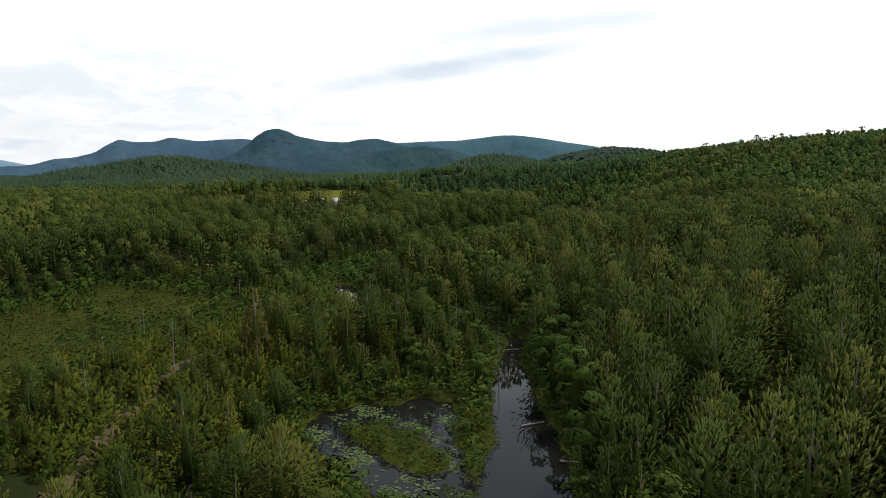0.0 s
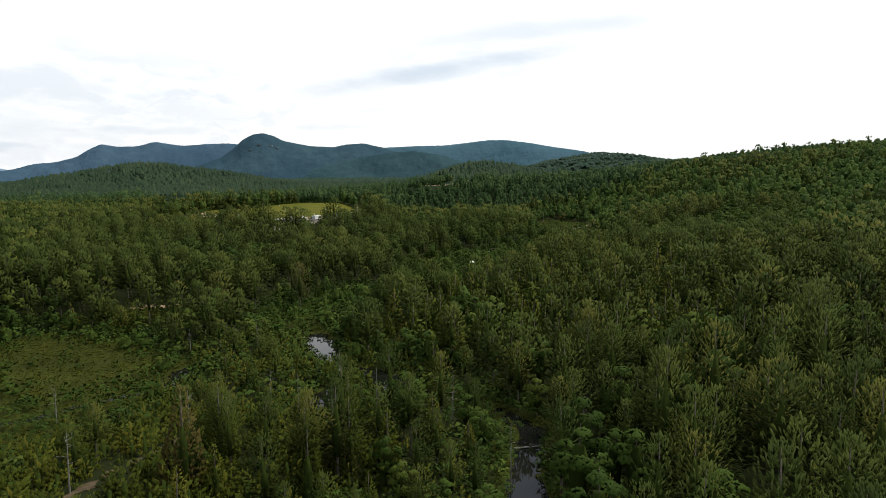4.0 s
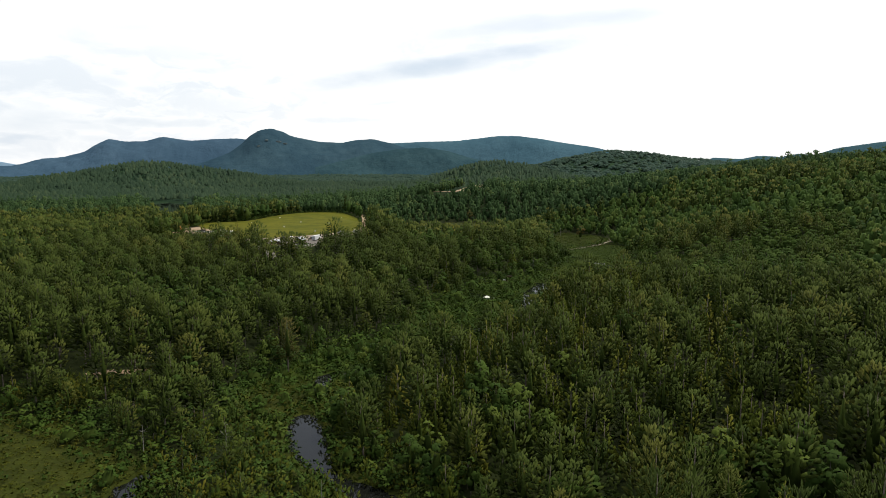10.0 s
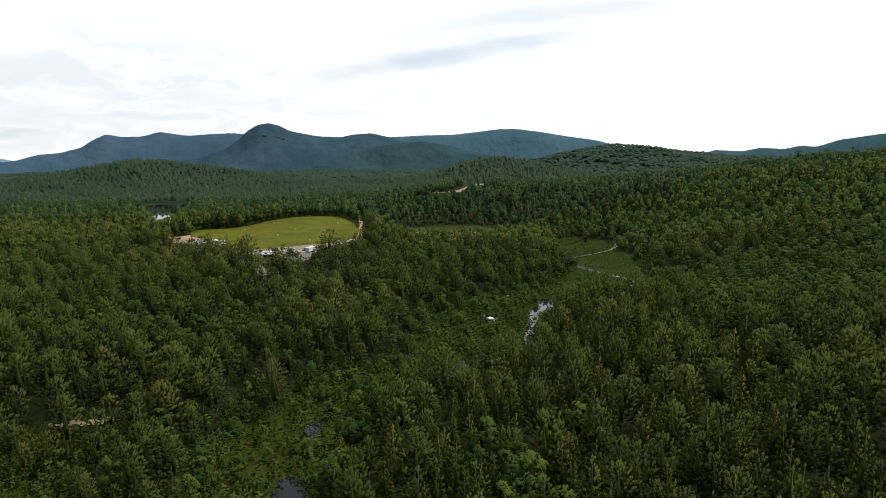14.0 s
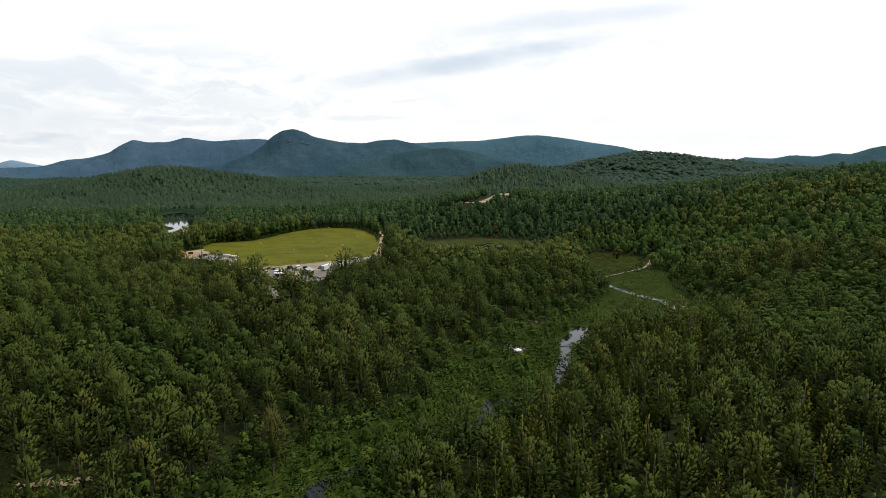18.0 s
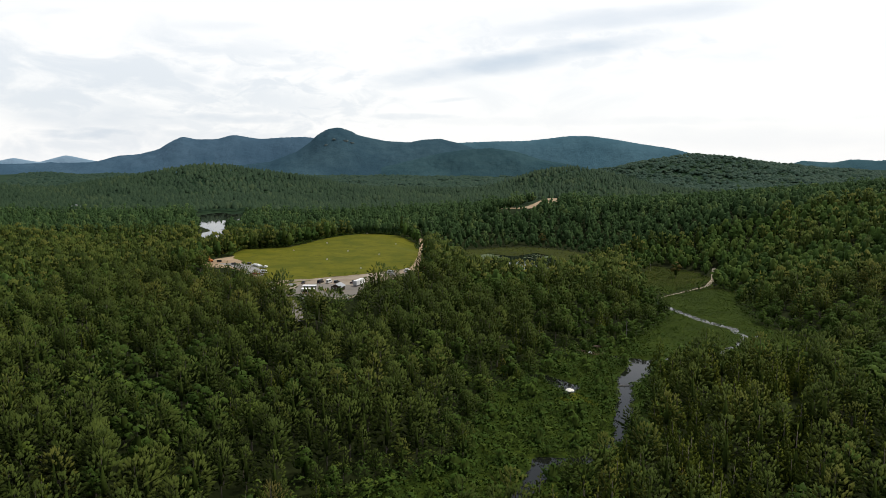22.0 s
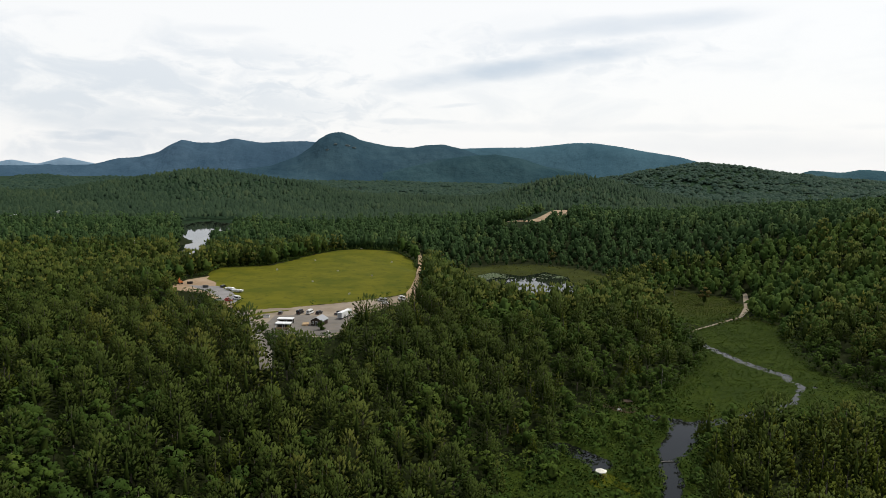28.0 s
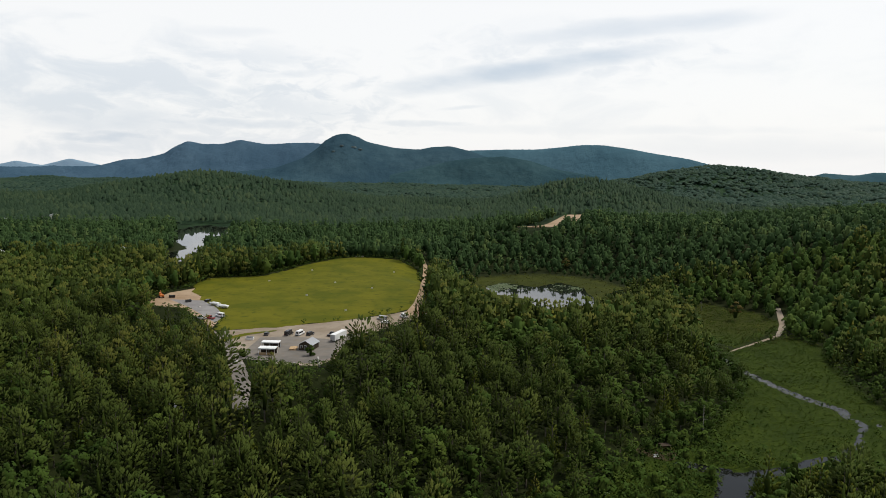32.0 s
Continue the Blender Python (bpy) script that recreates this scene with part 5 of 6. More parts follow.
def vehicle(name, label, m, paint_mat, style):
    """A car, pickup or van about 2 m wide that faces +y: body, cabin, glass, lights and four wheels."""
    e = thing(name, label, "vehicle", m, "vehicles at the lot")
    long = {"car": 4.5, "suv": 4.7, "pickup": 5.4, "van": 5.6}[style]
    y0, y1 = -long / 2, long / 2
    hood = {"car": 0.82, "suv": 1.0, "pickup": 1.05, "van": 1.1}[style]
    part("body", box(B(), -0.92, 0.92, y0, y1, 0.32, hood, 0.10), paint_mat, e)
    c0, c1, top = {"car": (-1.7, 0.9, 1.42), "suv": (-2.2, 1.0, 1.75), "pickup": (-0.5, 1.35, 1.78), "van": (-2.7, 1.7, 2.35)}[style]
    part("cabin", box(B(), -0.86, 0.86, c0, c1, hood - 0.05, top, 0.08, (0.12, 0.22 if style != "van" else 0.08)), paint_mat, e)
    bm = B()
    zl, zh = hood + 0.08, min(top - 0.14, hood + 0.75)
    box(bm, -0.68, 0.68, c1 - 0.16, c1 + 0.03, zl, zh, 0, (0.05, 0.06))
    part("windshield", bm, GLASS, e)
    part("rear_window", box(B(), -0.66, 0.66, c0 - 0.03, c0 + 0.16, zl, zh, 0, (0.05, 0.06)), GLASS, e)
    for s in (-1, 1):
        part("side_window", box(B(), s * 0.80 - 0.07, s * 0.80 + 0.07, c0 + 0.35, c1 - 0.35, zl, zh, 0, (0.04, 0.12)), GLASS, e)
        part("headlight", box(B(), s * 0.70 - 0.16, s * 0.70 + 0.16, y1 - 0.06, y1 + 0.02, hood - 0.28, hood - 0.12), SILVER, e)
        part("tail_light", box(B(), s * 0.74 - 0.12, s * 0.74 + 0.12, y0 - 0.02, y0 + 0.06, hood - 0.3, hood - 0.08), RED, e)
    part("bumper", box(B(), -0.9, 0.9, y0 - 0.10, y0 + 0.05, 0.36, 0.58, 0.03), CHARCOAL, e)
    part("bumper", box(B(), -0.9, 0.9, y1 - 0.05, y1 + 0.10, 0.36, 0.58, 0.03), CHARCOAL, e)
    if style == "pickup":
        part("cargo_bed", box(B(), -0.72, 0.72, y0 + 0.12, c0 - 0.15, hood - 0.02, hood + 0.03), CHARCOAL, e)
    for x in (-0.84, 0.84):
        for y in (y0 + 0.9, y1 - 0.95):
            wheel_under(e, x, y)
    return e


def box_trailer(name, label, m, paint_mat, long=8.0, wide=2.4, tall=3.0):
    e = thing(name, label, "trailer", m, "vehicles at the lot")
    part("box", box(B(), -wide / 2, wide / 2, -long / 2, long / 2, 0.75, tall, 0.07), paint_mat, e)
    part("roof", box(B(), -wide / 2 + 0.06, wide / 2 - 0.06, -long / 2 + 0.06, long / 2 - 0.06, tall, tall + 0.06, 0.02), WHITE, e)
    part("door", box(B(), -wide / 2 + 0.15, wide / 2 - 0.15, -long / 2 - 0.04, -long / 2 + 0.02, 0.85, tall - 0.15), SILVER, e)
    part("drawbar", tube(B(), (0, long / 2, 0.6), (0, long / 2 + 1.2, 0.5), 0.07), CHARCOAL, e)
    part("chassis", box(B(), -wide / 2 + 0.2, wide / 2 - 0.2, -long / 2 + 0.2, long / 2 - 0.2, 0.5, 0.75), CHARCOAL, e)
    for x in (-wide / 2 + 0.1, wide / 2 - 0.1):
        for y in (-1.0, 0.1):
            wheel_under(e, x, y, 0.4)
    return e


def gable_building(name, label, category, m, wide, deep, eaves, ridge, wall, roof, door=True, windows=2, group=""):
    """A small building with a ridge along y, overhanging roof slabs, a door and windows with frames."""
    e = thing(name, label, category, m, group)
    w, d = wide / 2, deep / 2
    bm = B()
    pts = [(-w, 0.0), (w, 0.0), (w, eaves), (0, ridge), (-w, eaves)]
    a = [bm.verts.new((x, -d, z - 0.3 if z == 0 else z)) for x, z in pts]
    b = [bm.verts.new((x, d, z - 0.3 if z == 0 else z)) for x, z in pts]
    bm.faces.new(a), bm.faces.new(b[::-1])
    for i in range(5):
        bm.faces.new((a[i], b[i], b[(i + 1) % 5], a[(i + 1) % 5]))
    bmesh.ops.recalc_face_normals(bm, faces=bm.faces)
    part("wall", bm, wall, e)
    pitch = math.atan2(ridge - eaves, w)
    for s in (-1, 1):
        bm = B()
        run = w / math.cos(pitch) + 0.45
        box(bm, 0, run, -d - 0.4, d + 0.4, 0.02, 0.16, 0.02)
        bmesh.ops.transform(bm, matrix=Matrix.Translation((0, 0, ridge)) @ Euler((0, pitch if s > 0 else math.pi - pitch, 0)).to_matrix().to_4x4() @ Matrix.Diagonal((1, 1, s, 1)), verts=bm.verts)
        bmesh.ops.recalc_face_normals(bm, faces=bm.faces)
        part("roof", bm, roof, e)
    part("ridge_cap", tube(B(), (0, -d - 0.42, ridge + 0.12), (0, d + 0.42, ridge + 0.12), 0.12, sides=6), roof, e)
    if door:
        dr = part("door", box(B(), -0.5, 0.5, -d - 0.06, -d + 0.02, 0.0, 2.05, 0.01), BOARDS if wall is not BOARDS else CHARCOAL, e)
        part("door_frame", box(B(), -0.58, 0.58, -d - 0.03, -d + 0.01, 0.0, 2.13), WHITE, dr)
    for i in range(windows):
        x = (-0.62 if i % 2 == 0 else 0.62) * w
        wd = part("window", box(B(), x - 0.45, x + 0.45, -d - 0.05, -d + 0.02, 0.95, 2.0), GLASS, e)
        part("window_frame", box(B(), x - 0.53, x + 0.53, -d - 0.035, -d + 0.01, 0.87, 2.08), WHITE, wd)
        wd = part("window", box(B(), w - 0.02, w + 0.05, (i - 0.5) * d * 0.9 - 0.45, (i - 0.5) * d * 0.9 + 0.45, 0.95, 2.0), GLASS, e)
        part("window_frame", box(B(), w - 0.02, w + 0.035, (i - 0.5) * d * 0.9 - 0.53, (i - 0.5) * d * 0.9 + 0.53, 0.87, 2.08), WHITE, wd)
    return e


def flat_canopy(label, m, wide, deep, tall):
    """An open stall under a flat white roof."""
    e = thing("white_roofed_stall", label, "stall", m, "white-roofed stalls")
    part("roof", box(B(), -wide / 2, wide / 2, -deep / 2, deep / 2, tall, tall + 0.22, 0.05), WHITE, e)
    part("fascia", box(B(), -wide / 2 + 0.06, wide / 2 - 0.06, -deep / 2 + 0.05, deep / 2 - 0.05, tall - 0.25, tall), SILVER, e)
    part("back_wall", box(B(), -wide / 2 + 0.2, wide / 2 - 0.2, deep / 2 - 0.3, deep / 2 - 0.18, -0.2, tall - 0.25), BOARDS, e)
    part("counter", box(B(), -wide / 2 + 0.5, wide / 2 - 0.5, -deep / 2 + 0.4, -deep / 2 + 1.0, -0.1, 0.95, 0.02), TIMBER, e)
    for x in (-wide / 2 + 0.2, 0, wide / 2 - 0.2):
        for y in (-deep / 2 + 0.2, deep / 2 - 0.4):
            part("post", box(B(), x - 0.07, x + 0.07, y - 0.07, y + 0.07, -0.2, tall - 0.2), WHITE, e)
    return e


# ---- the lot ----
flat_piece("pavement_asphalt", lambda x, y: inside(x, y, [(-121, 553), (-124, 588), (-112, 592), (-92, 590), (-86, 600), (-78, 606), (-84, 586), (-84, 560), (-88, 551), (-103, 551)]), -128, -74, 546, 610, 2.0,
           lambda x, y: height(x, y) + 0.11, ASPHALT, "grey asphalt apron among the stalls")
flat_piece("ground_verge", lambda x, y: along(x, y, [(-139, 571, 3), (-138, 583, 4.5), (-132, 593, 3.5), (-122, 601, 2)]), -146, -116, 566, 606, 1.2, lambda x, y: height(x, y) + 0.16, MEADOW, "narrow grass verge round the lot")
flat_piece("ground_stones", lambda x, y: inside(x, y, [(-206, 664), (-186, 664), (-170, 646), (-158, 627), (-156, 612), (-170, 628), (-186, 646)]), -210, -150, 606, 668, 1.6, lambda x, y: height(x, y) + 0.12, GREY_EARTH, "grey crushed stone in the yard")
vehicle("parked_sedan", "dark grey sedan parked at the meadow's edge", at(-123, 593, 8, 0.05), CHARCOAL, "car")
vehicle("parked_van", "black van parked beside the meadow", at(-113, 594.5, -12, 0.05), BLACK, "van")
vehicle("parked_van", "white and black van parked beside the meadow", at(-108, 595.5, -12, 0.05), WHITE, "van")
vehicle("parked_van", "black van with dark windows on gravel", at(-103.4, 596, -14, 0.05), BLACK, "suv")
box_trailer("box_trailer", "long white box trailer on the asphalt", at(-88.5, 590, -14, 0.11), WHITE, 11.0, 2.5, 3.4)
vehicle("parked_pickup", "black pickup truck beside the trailer", at(-93.5, 596.5, -14, 0.05), BLACK, "pickup")
flat_canopy("open stall under a flat white roof", at(-113, 571, 4, 0.11), 7.6, 4.0, 2.7)
flat_canopy("open stall under a flat white roof beside gravel", at(-111, 561.5, 4, 0.11), 7.2, 4.2, 2.7)
gable_building("shed", "dark boarded shed with a grey metal gable roof", "shed", at(-97, 573, -8, 0.1), 5.8, 7.0, 2.5, 4.0, BOARDS, ROOF_GREY, True, 1)


def dumpster(label, m, mat):
    e = thing("dumpster", label, "dumpster", m)
    bm = B()
    box(bm, -1.6, 1.6, -0.9, 0.9, 0.15, 1.3, 0.04, (-0.12, -0.08))
    part("bin", bm, mat, e)
    for s in (-1, 1):
        part("lid", box(B(), s * 0.83 - 0.8, s * 0.83 + 0.8, -1.0, 1.0, 1.32, 1.40, 0.02), BLACK, e)
        part("skid", box(B(), s * 1.2 - 0.12, s * 1.2 + 0.12, -0.9, 0.9, 0.0, 0.15), CHARCOAL, e)
    return e


dumpster("white dumpster with black lids on gravel", at(-127, 583, 5, 0.05), WHITE)


def lumber_pile(label, m):
    e = thing("lumber_pile", label, "lumber", m)
    rng = random.Random(4)
    for k in range(9):
        x, z = -1.2 + (k % 3) * 1.0, 0.0 + (k // 3) * 0.22
        part("plank", box(B(), x - 0.45, x + 0.45, -2.2 + rng.uniform(-0.3, 0.3), 2.2 + rng.uniform(-0.3, 0.3), z, z + 0.2, 0.01), TIMBER, e)
    return e


lumber_pile("stack of raw yellow lumber beside the shed", at(-103, 571, 10, 0.12))


def low_wall(label, x0, y0, x1, y1):
    e = thing("low_wall", label, "wall", at((x0 + x1) / 2, (y0 + y1) / 2, math.degrees(math.atan2(x0 - x1, y1 - y0)), 0.05))
    half = math.hypot(x1 - x0, y1 - y0) / 2
    n = int(half * 2 / 1.6)
    for k in range(n):
        y = -half + (k + 0.5) * half * 2 / n
        part("block", box(B(), -0.3, 0.3, y - half / n + 0.02, y + half / n - 0.02, -0.3, 0.7, 0.03), STONE, e)
    return e


low_wall("low pale concrete block wall by the lot", -89, 559, -85, 547)
vehicle("camper_van", "silver camper van parked under pines", at(-77, 633, 60, 0.05), SILVER, "van")
vehicle("parked_sedan", "white car parked on gravel by the pines", at(-74, 626, 70, 0.05), WHITE, "car")
vehicle("parked_van", "white van where track meets lot", at(-67, 640.5, 40, 0.05), WHITE, "van")
vehicle("parked_pickup", "white pickup beside the sandy track", at(-56, 643, 75, 0.15), WHITE, "pickup")
vehicle("parked_suv", "red car beside the sandy track", at(-58, 650, 80, 0.15), RED, "suv")


# ---- the yard: boats on trailers, a digger, containers ----
def boat(label, m, hull_mat):
    e = thing("boat_on_trailer", label, "boat", m)
    bm = B()
    rows = []
    for y, w, keel in ((-3.6, 1.05, 0.75), (-1.5, 1.2, 0.65), (1.0, 1.15, 0.65), (2.8, 0.7, 0.85), (3.9, 0.06, 1.2)):
        rows.append([bm.verts.new((-w, y, 1.55)), bm.verts.new((-w * 0.75, y, 0.95)), bm.verts.new((0, y, keel)), bm.verts.new((w * 0.75, y, 0.95)), bm.verts.new((w, y, 1.55))])
    for a, b in zip(rows, rows[1:]):
        for i in range(4):
            bm.faces.new((a[i], a[i + 1], b[i + 1], b[i]))
        bm.faces.new((a[4], a[0], b[0], b[4]))
    bm.faces.new(rows[0]), bm.faces.new(rows[-1][::-1])
    bmesh.ops.recalc_face_normals(bm, faces=bm.faces)
    part("hull", bm, hull_mat, e)
    part("deck_cover", box(B(), -0.8, 0.8, -2.8, 1.8, 1.52, 1.95, 0.12, (0.25, 0.4)), WHITE, e)
    part("trailer_frame", box(B(), -0.6, 0.6, -3.2, 3.4, 0.42, 0.56), SILVER, e)
    for y in (-2.2, 1.2):
        part("bunk", box(B(), -0.9, 0.9, y - 0.1, y + 0.1, 0.56, 0.98), CHARCOAL, e)
    for x in (-0.95, 0.95):
        wheel_under(e, x, -0.8, 0.34)
    return e


boat("white covered boat on a trailer in grass", at(-174, 652, 70, 0.15), WHITE)
boat("white boat on a trailer beside the meadow", at(-167, 646, 82, 0.15), WHITE)


def digger(label, m):
    e = thing("digger", label, "excavator", m)
    for s in (-1, 1):
        part("track", box(B(), s * 1.05 - 0.28, s * 1.05 + 0.28, -1.7, 1.7, 0.0, 0.75, 0.18), RUBBER, e)
    part("house", box(B(), -1.2, 1.2, -1.8, 0.9, 0.85, 1.9, 0.12), ORANGE, e)
    cab = part("cab", box(B(), -1.15, -0.1, -0.2, 1.2, 1.85, 2.9, 0.08), ORANGE, e)
    part("window", box(B(), -1.0, -0.25, 1.1, 1.22, 2.0, 2.75), GLASS, cab)
    part("boom", tube(B(), (0.3, 0.8, 1.6), (0.3, 3.2, 3.6), 0.2, 0.16), ORANGE, e)
    part("stick", tube(B(), (0.3, 3.2, 3.6), (0.3, 4.6, 1.5), 0.15, 0.11), ORANGE, e)
    part("bucket", box(B(), -0.2, 0.8, 4.2, 5.0, 0.6, 1.5, 0.1), CHARCOAL, e)
    return e


digger("orange excavator standing on bare sand", at(-213, 668, 40, 0.1))
dumpster("black dumpster on bare sand", at(-207, 669, 20, 0.1), BLACK)
dumpster("dark dumpster at the yard's edge", at(-192, 658, 35, 0.12), CHARCOAL)
dumpster("dark green dumpster beside the meadow", at(-182, 661, 80, 0.1), BLACK)
vehicle("parked_truck", "white and red pickup in the yard", at(-162, 620, 65, 0.12), RED, "pickup")
vehicle("parked_van", "white van on crushed stone", at(-159, 625, 60, 0.12), WHITE, "van")
vehicle("parked_truck", "white pickup on crushed stone", at(-166, 619, 60, 0.12), WHITE, "pickup")


def boulder(label, x, y, s, seed, mat=None):
    rng = np.random.RandomState(seed)
    v, f = turned([(-s * 0.3, s * 0.8), (s * 0.15, s), (s * 0.5, s * 0.75), (s * 0.75, s * 0.3)], 8, rng, 0.22)
    ob = new("boulder", mesh_from("boulder", v, f, [mat or STONE]))
    ob.matrix_basis = at(x, y)
    return tagged(ob, label, "boulder", "boulders")


for k, (x, y, s) in enumerate(((-180, 646, 1.0), (-119, 548, 1.2), (-116, 546, 0.9), (-110, 547, 1.1), (-103, 548, 0.8), (-96, 549, 1.0), (-141, 876, 1.3), (-147, 878, 1.0))):
    boulder("pale grey boulder at the clearing's edge", x, y, s, k)
boulder("heap of reddish sand at the track's end", -90, 872, 3.6, 40, SAND)
boulder("heap of reddish sand beside the track", -97, 876, 2.6, 41, SAND)


def field_marker(x, y):
    e = thing("field_marker", "small white marker board standing in mown grass", "marker", at(x, y, 20, 0.1), "white field markers")
    part("board", box(B(), -0.55, 0.55, -0.04, 0.04, 0.35, 1.15, 0.01), WHITE, e)
    for s in (-1, 1):
        part("leg", box(B(), s * 0.4 - 0.04, s * 0.4 + 0.04, -0.04, 0.04, -0.2, 0.4), WHITE, e)
    return e


for x, y in ((-172, 733), (-158, 784), (-128, 735), (-100, 719), (-99, 794), (-133, 688), (-100, 650)):
    field_marker(x, y)

# ---- the camp by the brook ----


def gazebo(label, m):
    """A six-sided cream canopy on poles, with a round table and stools under it."""
    e = thing("canopy_tent", label, "tent", m)
    bm = B()
    top = bm.verts.new((0, 0, 3.0))
    ring = [bm.verts.new((math.cos(i * math.pi / 3) * 1.9, math.sin(i * math.pi / 3) * 1.9, 2.15)) for i in range(6)]
    low = [bm.verts.new((math.cos(i * math.pi / 3) * 1.93, math.sin(i * math.pi / 3) * 1.93, 1.9)) for i in range(6)]
    for i in range(6):
        bm.faces.new((top, ring[i], ring[(i + 1) % 6]))
        bm.faces.new((ring[i], low[i], low[(i + 1) % 6], ring[(i + 1) % 6]))
    part("canopy", bm, CREAM, e)
    for i in range(6):
        c, s = math.cos(i * math.pi / 3) * 1.85, math.sin(i * math.pi / 3) * 1.85
        part("pole", tube(B(), (c, s, -0.2), (c, s, 2.15), 0.03, sides=6), SILVER, e)
    return e


gazebo("small six-sided cream canopy tent beside the pond", at(24, 460.5, 15, 0.05))
table = thing("round_table", "dark round table under the canopy tent", "table", at(24, 460.5, 0, 0.05))
part("tabletop", tube(B(), (0, 0, 0.70), (0, 0, 0.75), 0.6, sides=18), BOARDS, table)
part("pedestal", tube(B(), (0, 0, 0), (0, 0, 0.7), 0.07), CHARCOAL, table)
for k in range(4):
    a = k * math.pi / 2 + 0.5
    st = thing("camp_stool", "dark camp stool round the table", "stool", at(24 + math.cos(a) * 1.25, 460.5 + math.sin(a) * 1.25, 0, 0.05), "stools round the table")
    part("seat", tube(B(), (0, 0, 0.42), (0, 0, 0.47), 0.22, sides=12), BOARDS, st)
    for j in range(3):
        b = j * 2.094
        part("leg", tube(B(), (math.cos(b) * 0.2, math.sin(b) * 0.2, 0), (math.cos(b) * 0.1, math.sin(b) * 0.1, 0.43), 0.02, sides=6), CHARCOAL, st)
flat_piece("ground_lawn", lambda x, y: along(x, y, [(23, 456, 6), (26, 461, 5), (29, 457, 5), (33, 451, 3)]), 17, 38, 446, 468, 0.8, lambda x, y: height(x, y) + 0.06, MEADOW, "small mown lawn at the camp")
flat_piece("ground_camp", lambda x, y: along(x, y, [(36, 527, 6), (42, 524, 7), (46, 528, 4)]), 28, 52, 516, 536, 0.8, lambda x, y: height(x, y) + 0.07, DIRT, "bare reddish pine-needle ground at the camp")


def bench(label, m):
    e = thing("white_bench", label, "bench", m)
    part("seat", box(B(), -0.9, 0.9, -0.22, 0.22, 0.42, 0.47, 0.01), WHITE, e)
    part("backrest", box(B(), -0.9, 0.9, 0.2, 0.26, 0.55, 0.95, 0.01), WHITE, e)
    for x in (-0.75, 0.75):
        part("leg", box(B(), x - 0.05, x + 0.05, -0.2, 0.26, -0.15, 0.42), WHITE, e)
    return e


bench("white bench among shrubs at the pond", at(19, 492.5, 25, 0.3))
bench("white bench under pines at the camp", at(39, 522.5, 10, 0.1))
lean = thing("lean_to", "small brown timber lean-to under the pines", "shelter", at(43, 529, 12, 0.0))
part("roof", box(B(), -2.0, 2.0, -1.4, 1.4, 2.2, 2.32, 0.02), BOARDS, lean)
part("back_wall", box(B(), -1.9, 1.9, 1.2, 1.32, -0.2, 2.2), TIMBER, lean)
for x in (-1.85, 1.85):
    part("post", box(B(), x - 0.07, x + 0.07, -1.3, -1.16, -0.2, 2.2), TIMBER, lean)

# ---- far houses, half hidden in the trees ----
for k, (x, y) in enumerate(HOUSES + [(-128, 513)]):
    wall, roof = ((WHITE, ROOF_GREY), (WHITE, ROOF_DARK), (CREAM, ROOF_GREY), (WHITE, ROOF_GREY), (SILVER, ROOF_GREY), (BOARDS, ROOF_GREY))[k]
    gable_building("house" if k < 5 else "cabin", ("white farmhouse with a grey roof among distant trees", "white house with a dark roof among trees", "cream house with a grey roof in woods",
                                "white cottage with a grey roof in woods", "grey cottage near the lake woods", "brown cabin with grey metal roof under pines")[k], "house",
                   at(x, y, (20, 70, 40, 15, 50, 75)[k]), *((14, 10, 5.0, 8.0) if k < 3 else (10, 8, 3.2, 5.6) if k < 5 else (5, 6, 2.4, 3.8)), wall, roof, True, 2)

# ---- dead trees, fallen logs, lily pads ----


def snag(label, x, y, tall, seed):
    rng = random.Random(seed)
    e = thing("dead_tree", label, "tree", at(x, y, rng.uniform(0, 360)), "dead trees")
    bm = tube(B(), (0, 0, -0.5), (rng.uniform(-0.3, 0.3), rng.uniform(-0.3, 0.3), tall), 0.17, 0.03, 7)
    part("trunk", bm, DEADWOOD, e)
    for k in range(7):
        z = tall * rng.uniform(0.45, 0.95)
        a, l = rng.uniform(0, 6.28), (1 - z / tall) * 3.0 + 0.5
        part("branch", tube(B(), (0, 0, z), (math.cos(a) * l, math.sin(a) * l, z + l * rng.uniform(0.1, 0.7)), 0.05, 0.012, 5), DEADWOOD, e)
    return e


for k, (x, y, tall) in enumerate(((33.5, 104, 17), (-62, 160, 11), (-20, 178, 14), (-30, 196, 13), (-38, 205, 12), (-66, 128, 10), (-47, 176, 13), (-12, 188, 15), (4, 196, 12), (-88, 205, 9), (-76, 262, 9), (-55, 262, 10),
                                  (-41, 940, 12), (-36, 946, 10), (118, 780, 9), (60, 545, 12), (14, 170, 12), (-24, 222, 13))):
    snag("bare grey dead tree with broken branches", x, y, tall, k)


def log(label, x, y, turn, long, lift=0.05):
    e = thing("fallen_log", label, "log", pose(x, y, lift, 0, 0, turn), "fallen logs")
    part("trunk", tube(B(), (-long / 2, 0, 0.1), (long / 2, 0, 0.25), 0.22, 0.09, 8), DEADWOOD, e)
    rng = random.Random(int(long * 10))
    for k in range(4):
        t = rng.uniform(-0.1, 0.45) * long
        part("branch", tube(B(), (t, 0, 0.2), (t + 0.5, rng.uniform(-1, 1), 0.2 + rng.uniform(0.3, 1.1)), 0.05, 0.015, 5), DEADWOOD, e)
    return e


log("bleached fallen log across the brook", 20, 187, 8, 7.0)
log("dark branchy log lying in the brook", 17.5, 132, 20, 5.0)
log("bleached log on the brook's bank", 22.5, 114, -15, 5.5, 0.2)
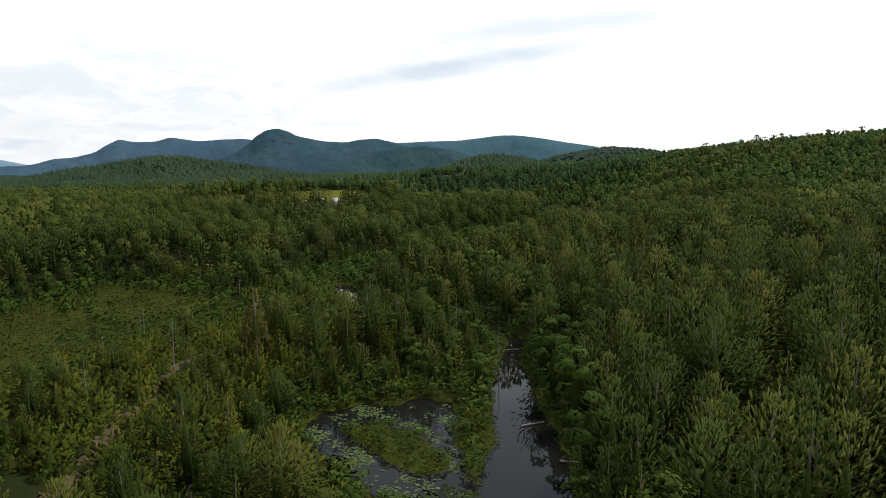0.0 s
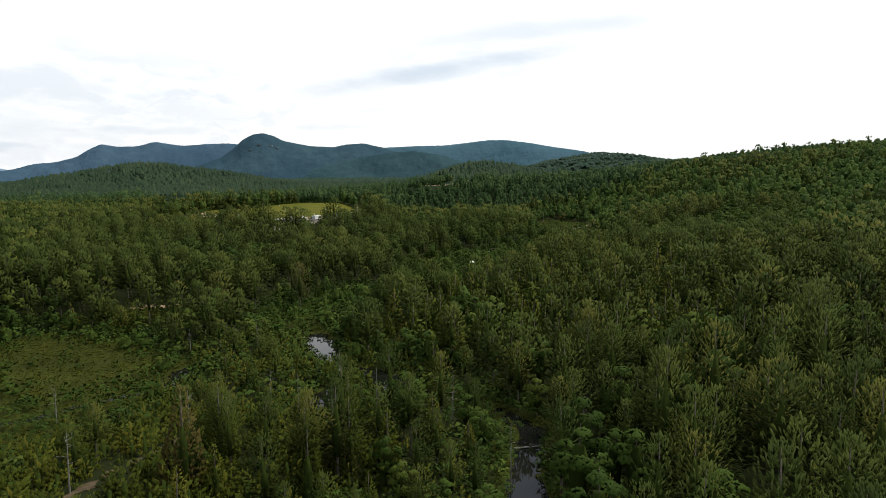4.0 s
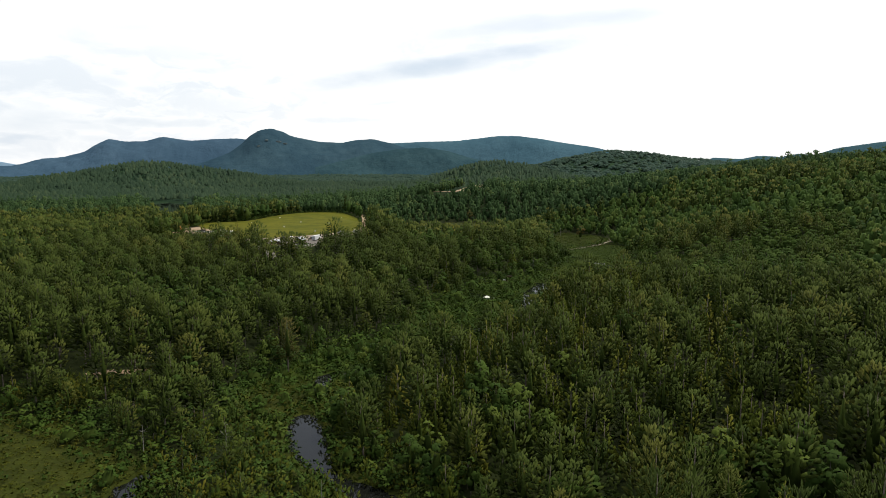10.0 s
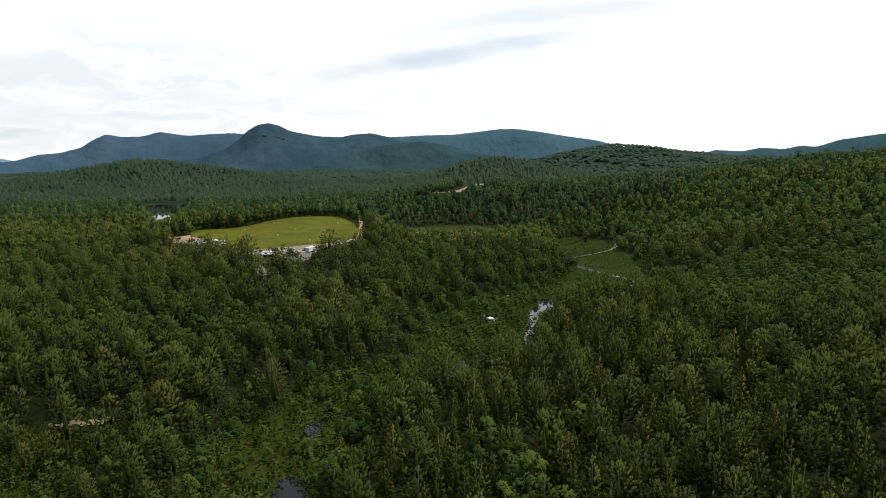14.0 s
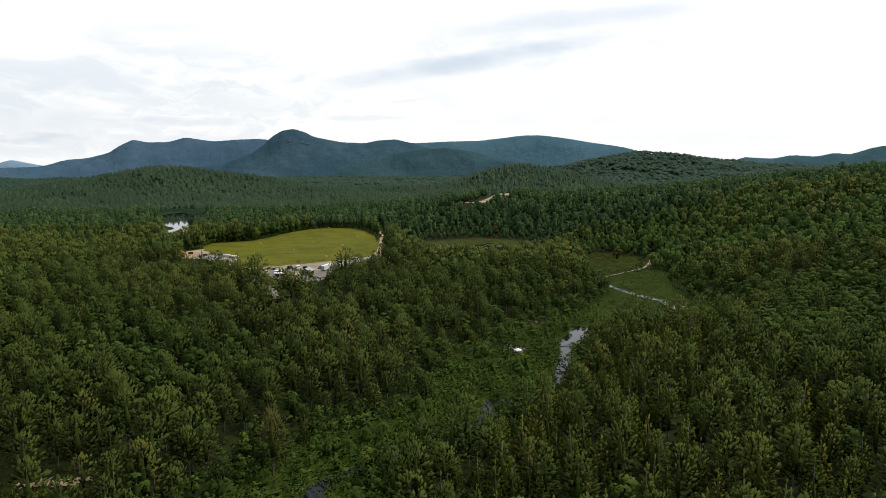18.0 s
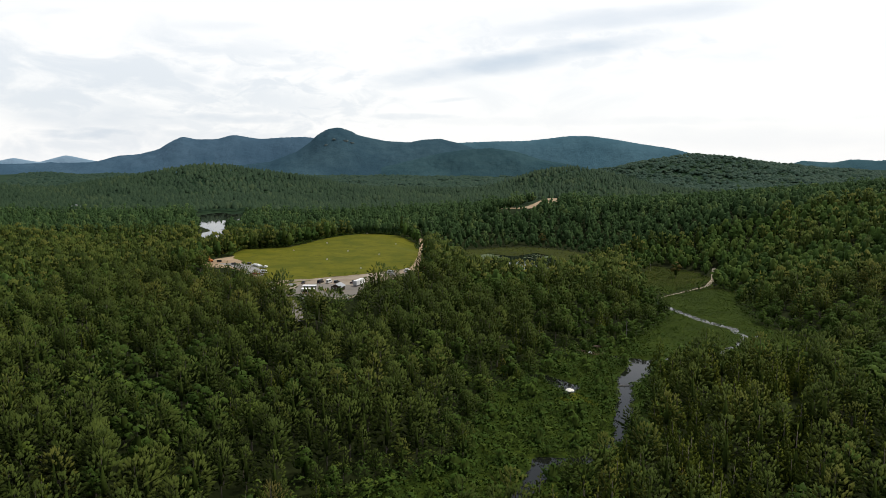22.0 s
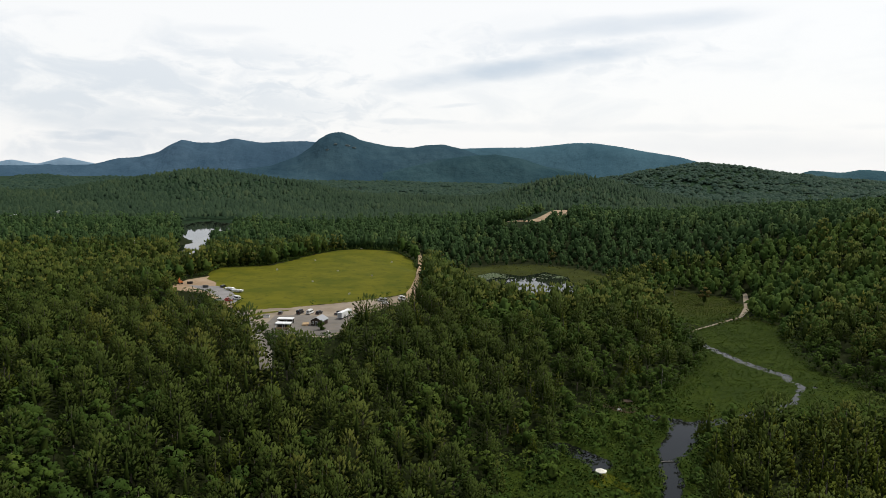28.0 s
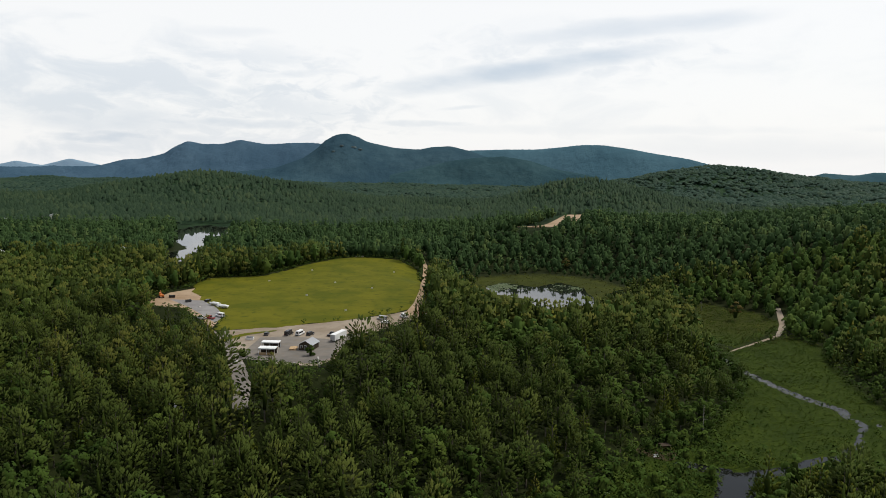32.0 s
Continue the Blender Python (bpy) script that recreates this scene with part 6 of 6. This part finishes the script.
log("pale log across the narrow pool", 48, 476, 10, 5.0)


def lily_pads(name, label, test, x0, x1, y0, y1, step, z, size, seed):
    rng = np.random.RandomState(seed)
    gx, gy = np.meshgrid(np.arange(x0, x1, step), np.arange(y0, y1, step))
    x, y = gx.ravel() + rng.uniform(-0.5, 0.5, gx.size) * step, gy.ravel() + rng.uniform(-0.5, 0.5, gy.size) * step
    ok = test(x, y, rng)
    x, y = x[ok], y[ok]
    a = np.arange(7) * 6.2832 / 7
    r = size * rng.uniform(0.5, 1.3, len(x))
    X = x[:, None] + np.cos(a)[None] * r[:, None] * rng.uniform(0.7, 1.2, (len(x), 7))
    Y = y[:, None] + np.sin(a)[None] * r[:, None] * rng.uniform(0.7, 1.2, (len(x), 7))
    Z = np.full(X.shape, z) + rng.uniform(0.015, 0.06, (len(x), 1))
    v = np.stack([X, Y, Z], -1).reshape(-1, 3)
    f = (np.array([(0, i, i + 1) for i in range(1, 6)])[None] + (np.arange(len(x)) * 7)[:, None, None]).reshape(-1, 3)
    ob = new(name, mesh_from(name, v, f, [LILY], tint=np.repeat(rng.uniform(0, 1, len(x)), 7)))
    return tagged(ob, label, "lily pads", kind="stuff")


lily_pads("lily_pads_near", "pale green lily pads floating on dark pond water", lambda x, y, r: (inside(x, y, POND_NEAR) < -0.3) & (inside(x, y, ISLAND) > 0.2) & (patch(x, y, 0.32, 0.3) + r.normal(0, 0.35, len(x)) > 0.5),
          -28, 6, 98, 150, 0.55, 0.0, 0.32, 71)
lily_pads("lily_pads_far", "floating pads over the upper pond", lambda x, y, r: (inside(x, y, POND_EAST) < 0) & (smooth(y, 800, 845) + smooth(-x, -5, 30) * 0.8 + 0.35 * patch(x, y, 0.12, 1.0) + r.normal(0, 0.22, len(x)) > 1.3),
          -40, 50, 745, 870, 1.5, POND_EAST_Z, 1.1, 72)


def lone_tree(name, label, kind, x, y, s, mat, vi=0, lift=0.0):
    e = thing(name, label, "tree", at(x, y, vi * 57.0, lift) @ Matrix.Diagonal((s, s, s, 1)))
    crown, trunk = VARIANTS[kind, 0][vi]
    part("crown", mesh_from("crown", crown[0], crown[1], [mat, CORE_SHADE], (crown[2] > 0).astype(int), np.full(len(crown[0]), 0.3), crown[3]), None, e)
    part("trunk", mesh_from("trunk", trunk[0], trunk[1], [BARK]), None, e)
    return e


lone_tree("balsam_fir", "rust-tinged fir standing above young growth", "balsam_fir", -44, 164, 1.25, RUST, 1)
lone_tree("balsam_fir", "yellowing fir beside the bank", "balsam_fir", -40, 172, 1.1, FIR, 2)
lone_tree("balsam_fir", "rusty dying fir by the water", "balsam_fir", -18, 170, 0.95, RUST, 3)
lone_tree("broadleaf_tree", "brownish broadleaf tree at the far marsh", "broadleaf_tree", 132, 752, 0.95, RUST, 1)
lone_tree("broadleaf_tree", "brownish broadleaf tree beside the upper pond", "broadleaf_tree", 35, 930, 0.9, RUST, 3)
lone_tree("white_pine", "pale dying pine in the valley woods", "white_pine", -55, 335, 1.1, RUST, 2)
lone_tree("broadleaf_tree", "dense dark broadleaf tree beside the stalls", "broadleaf_tree", -119, 556, 0.55, LEAF, 4, -2.2)
lone_tree("broadleaf_tree", "dense dark broadleaf tree before the shed", "broadleaf_tree", -93, 562, 0.5, LEAF, 5, -2.0)

# ---- pale cliffs on the domed mountain ----
for k, (bearing, rise, r, wide, tall) in enumerate(((-13.7, 1.55, 3818, 16, 4.5), (-12.8, 1.45, 3830, 26, 5), (-12.3, 1.3, 3826, 18, 4), (-14.3, 1.1, 3800, 14, 5))):
    crng = np.random.RandomState(90 + k)
    cx, cy = r * math.sin(radians(bearing)), 110 + r * math.cos(radians(bearing))
    cz = math.tan(radians(rise)) * r + 82
    v, f = turned([(-tall, wide * 0.5), (-tall * 0.2, wide * 0.62), (tall * 0.6, wide * 0.5), (tall, wide * 0.3)], 9, crng, 0.35)
    v = v * np.array([1, 0.35, 1])
    ob = new("backdrop_cliff", mesh_from("backdrop_cliff", v, f, [CLIFF]))
    ob.matrix_basis = pose(cx, cy, cz, 0, 0, -bearing)
    tagged(ob, "pale granite cliff on the mountain's shoulder", "cliff", kind="structure")
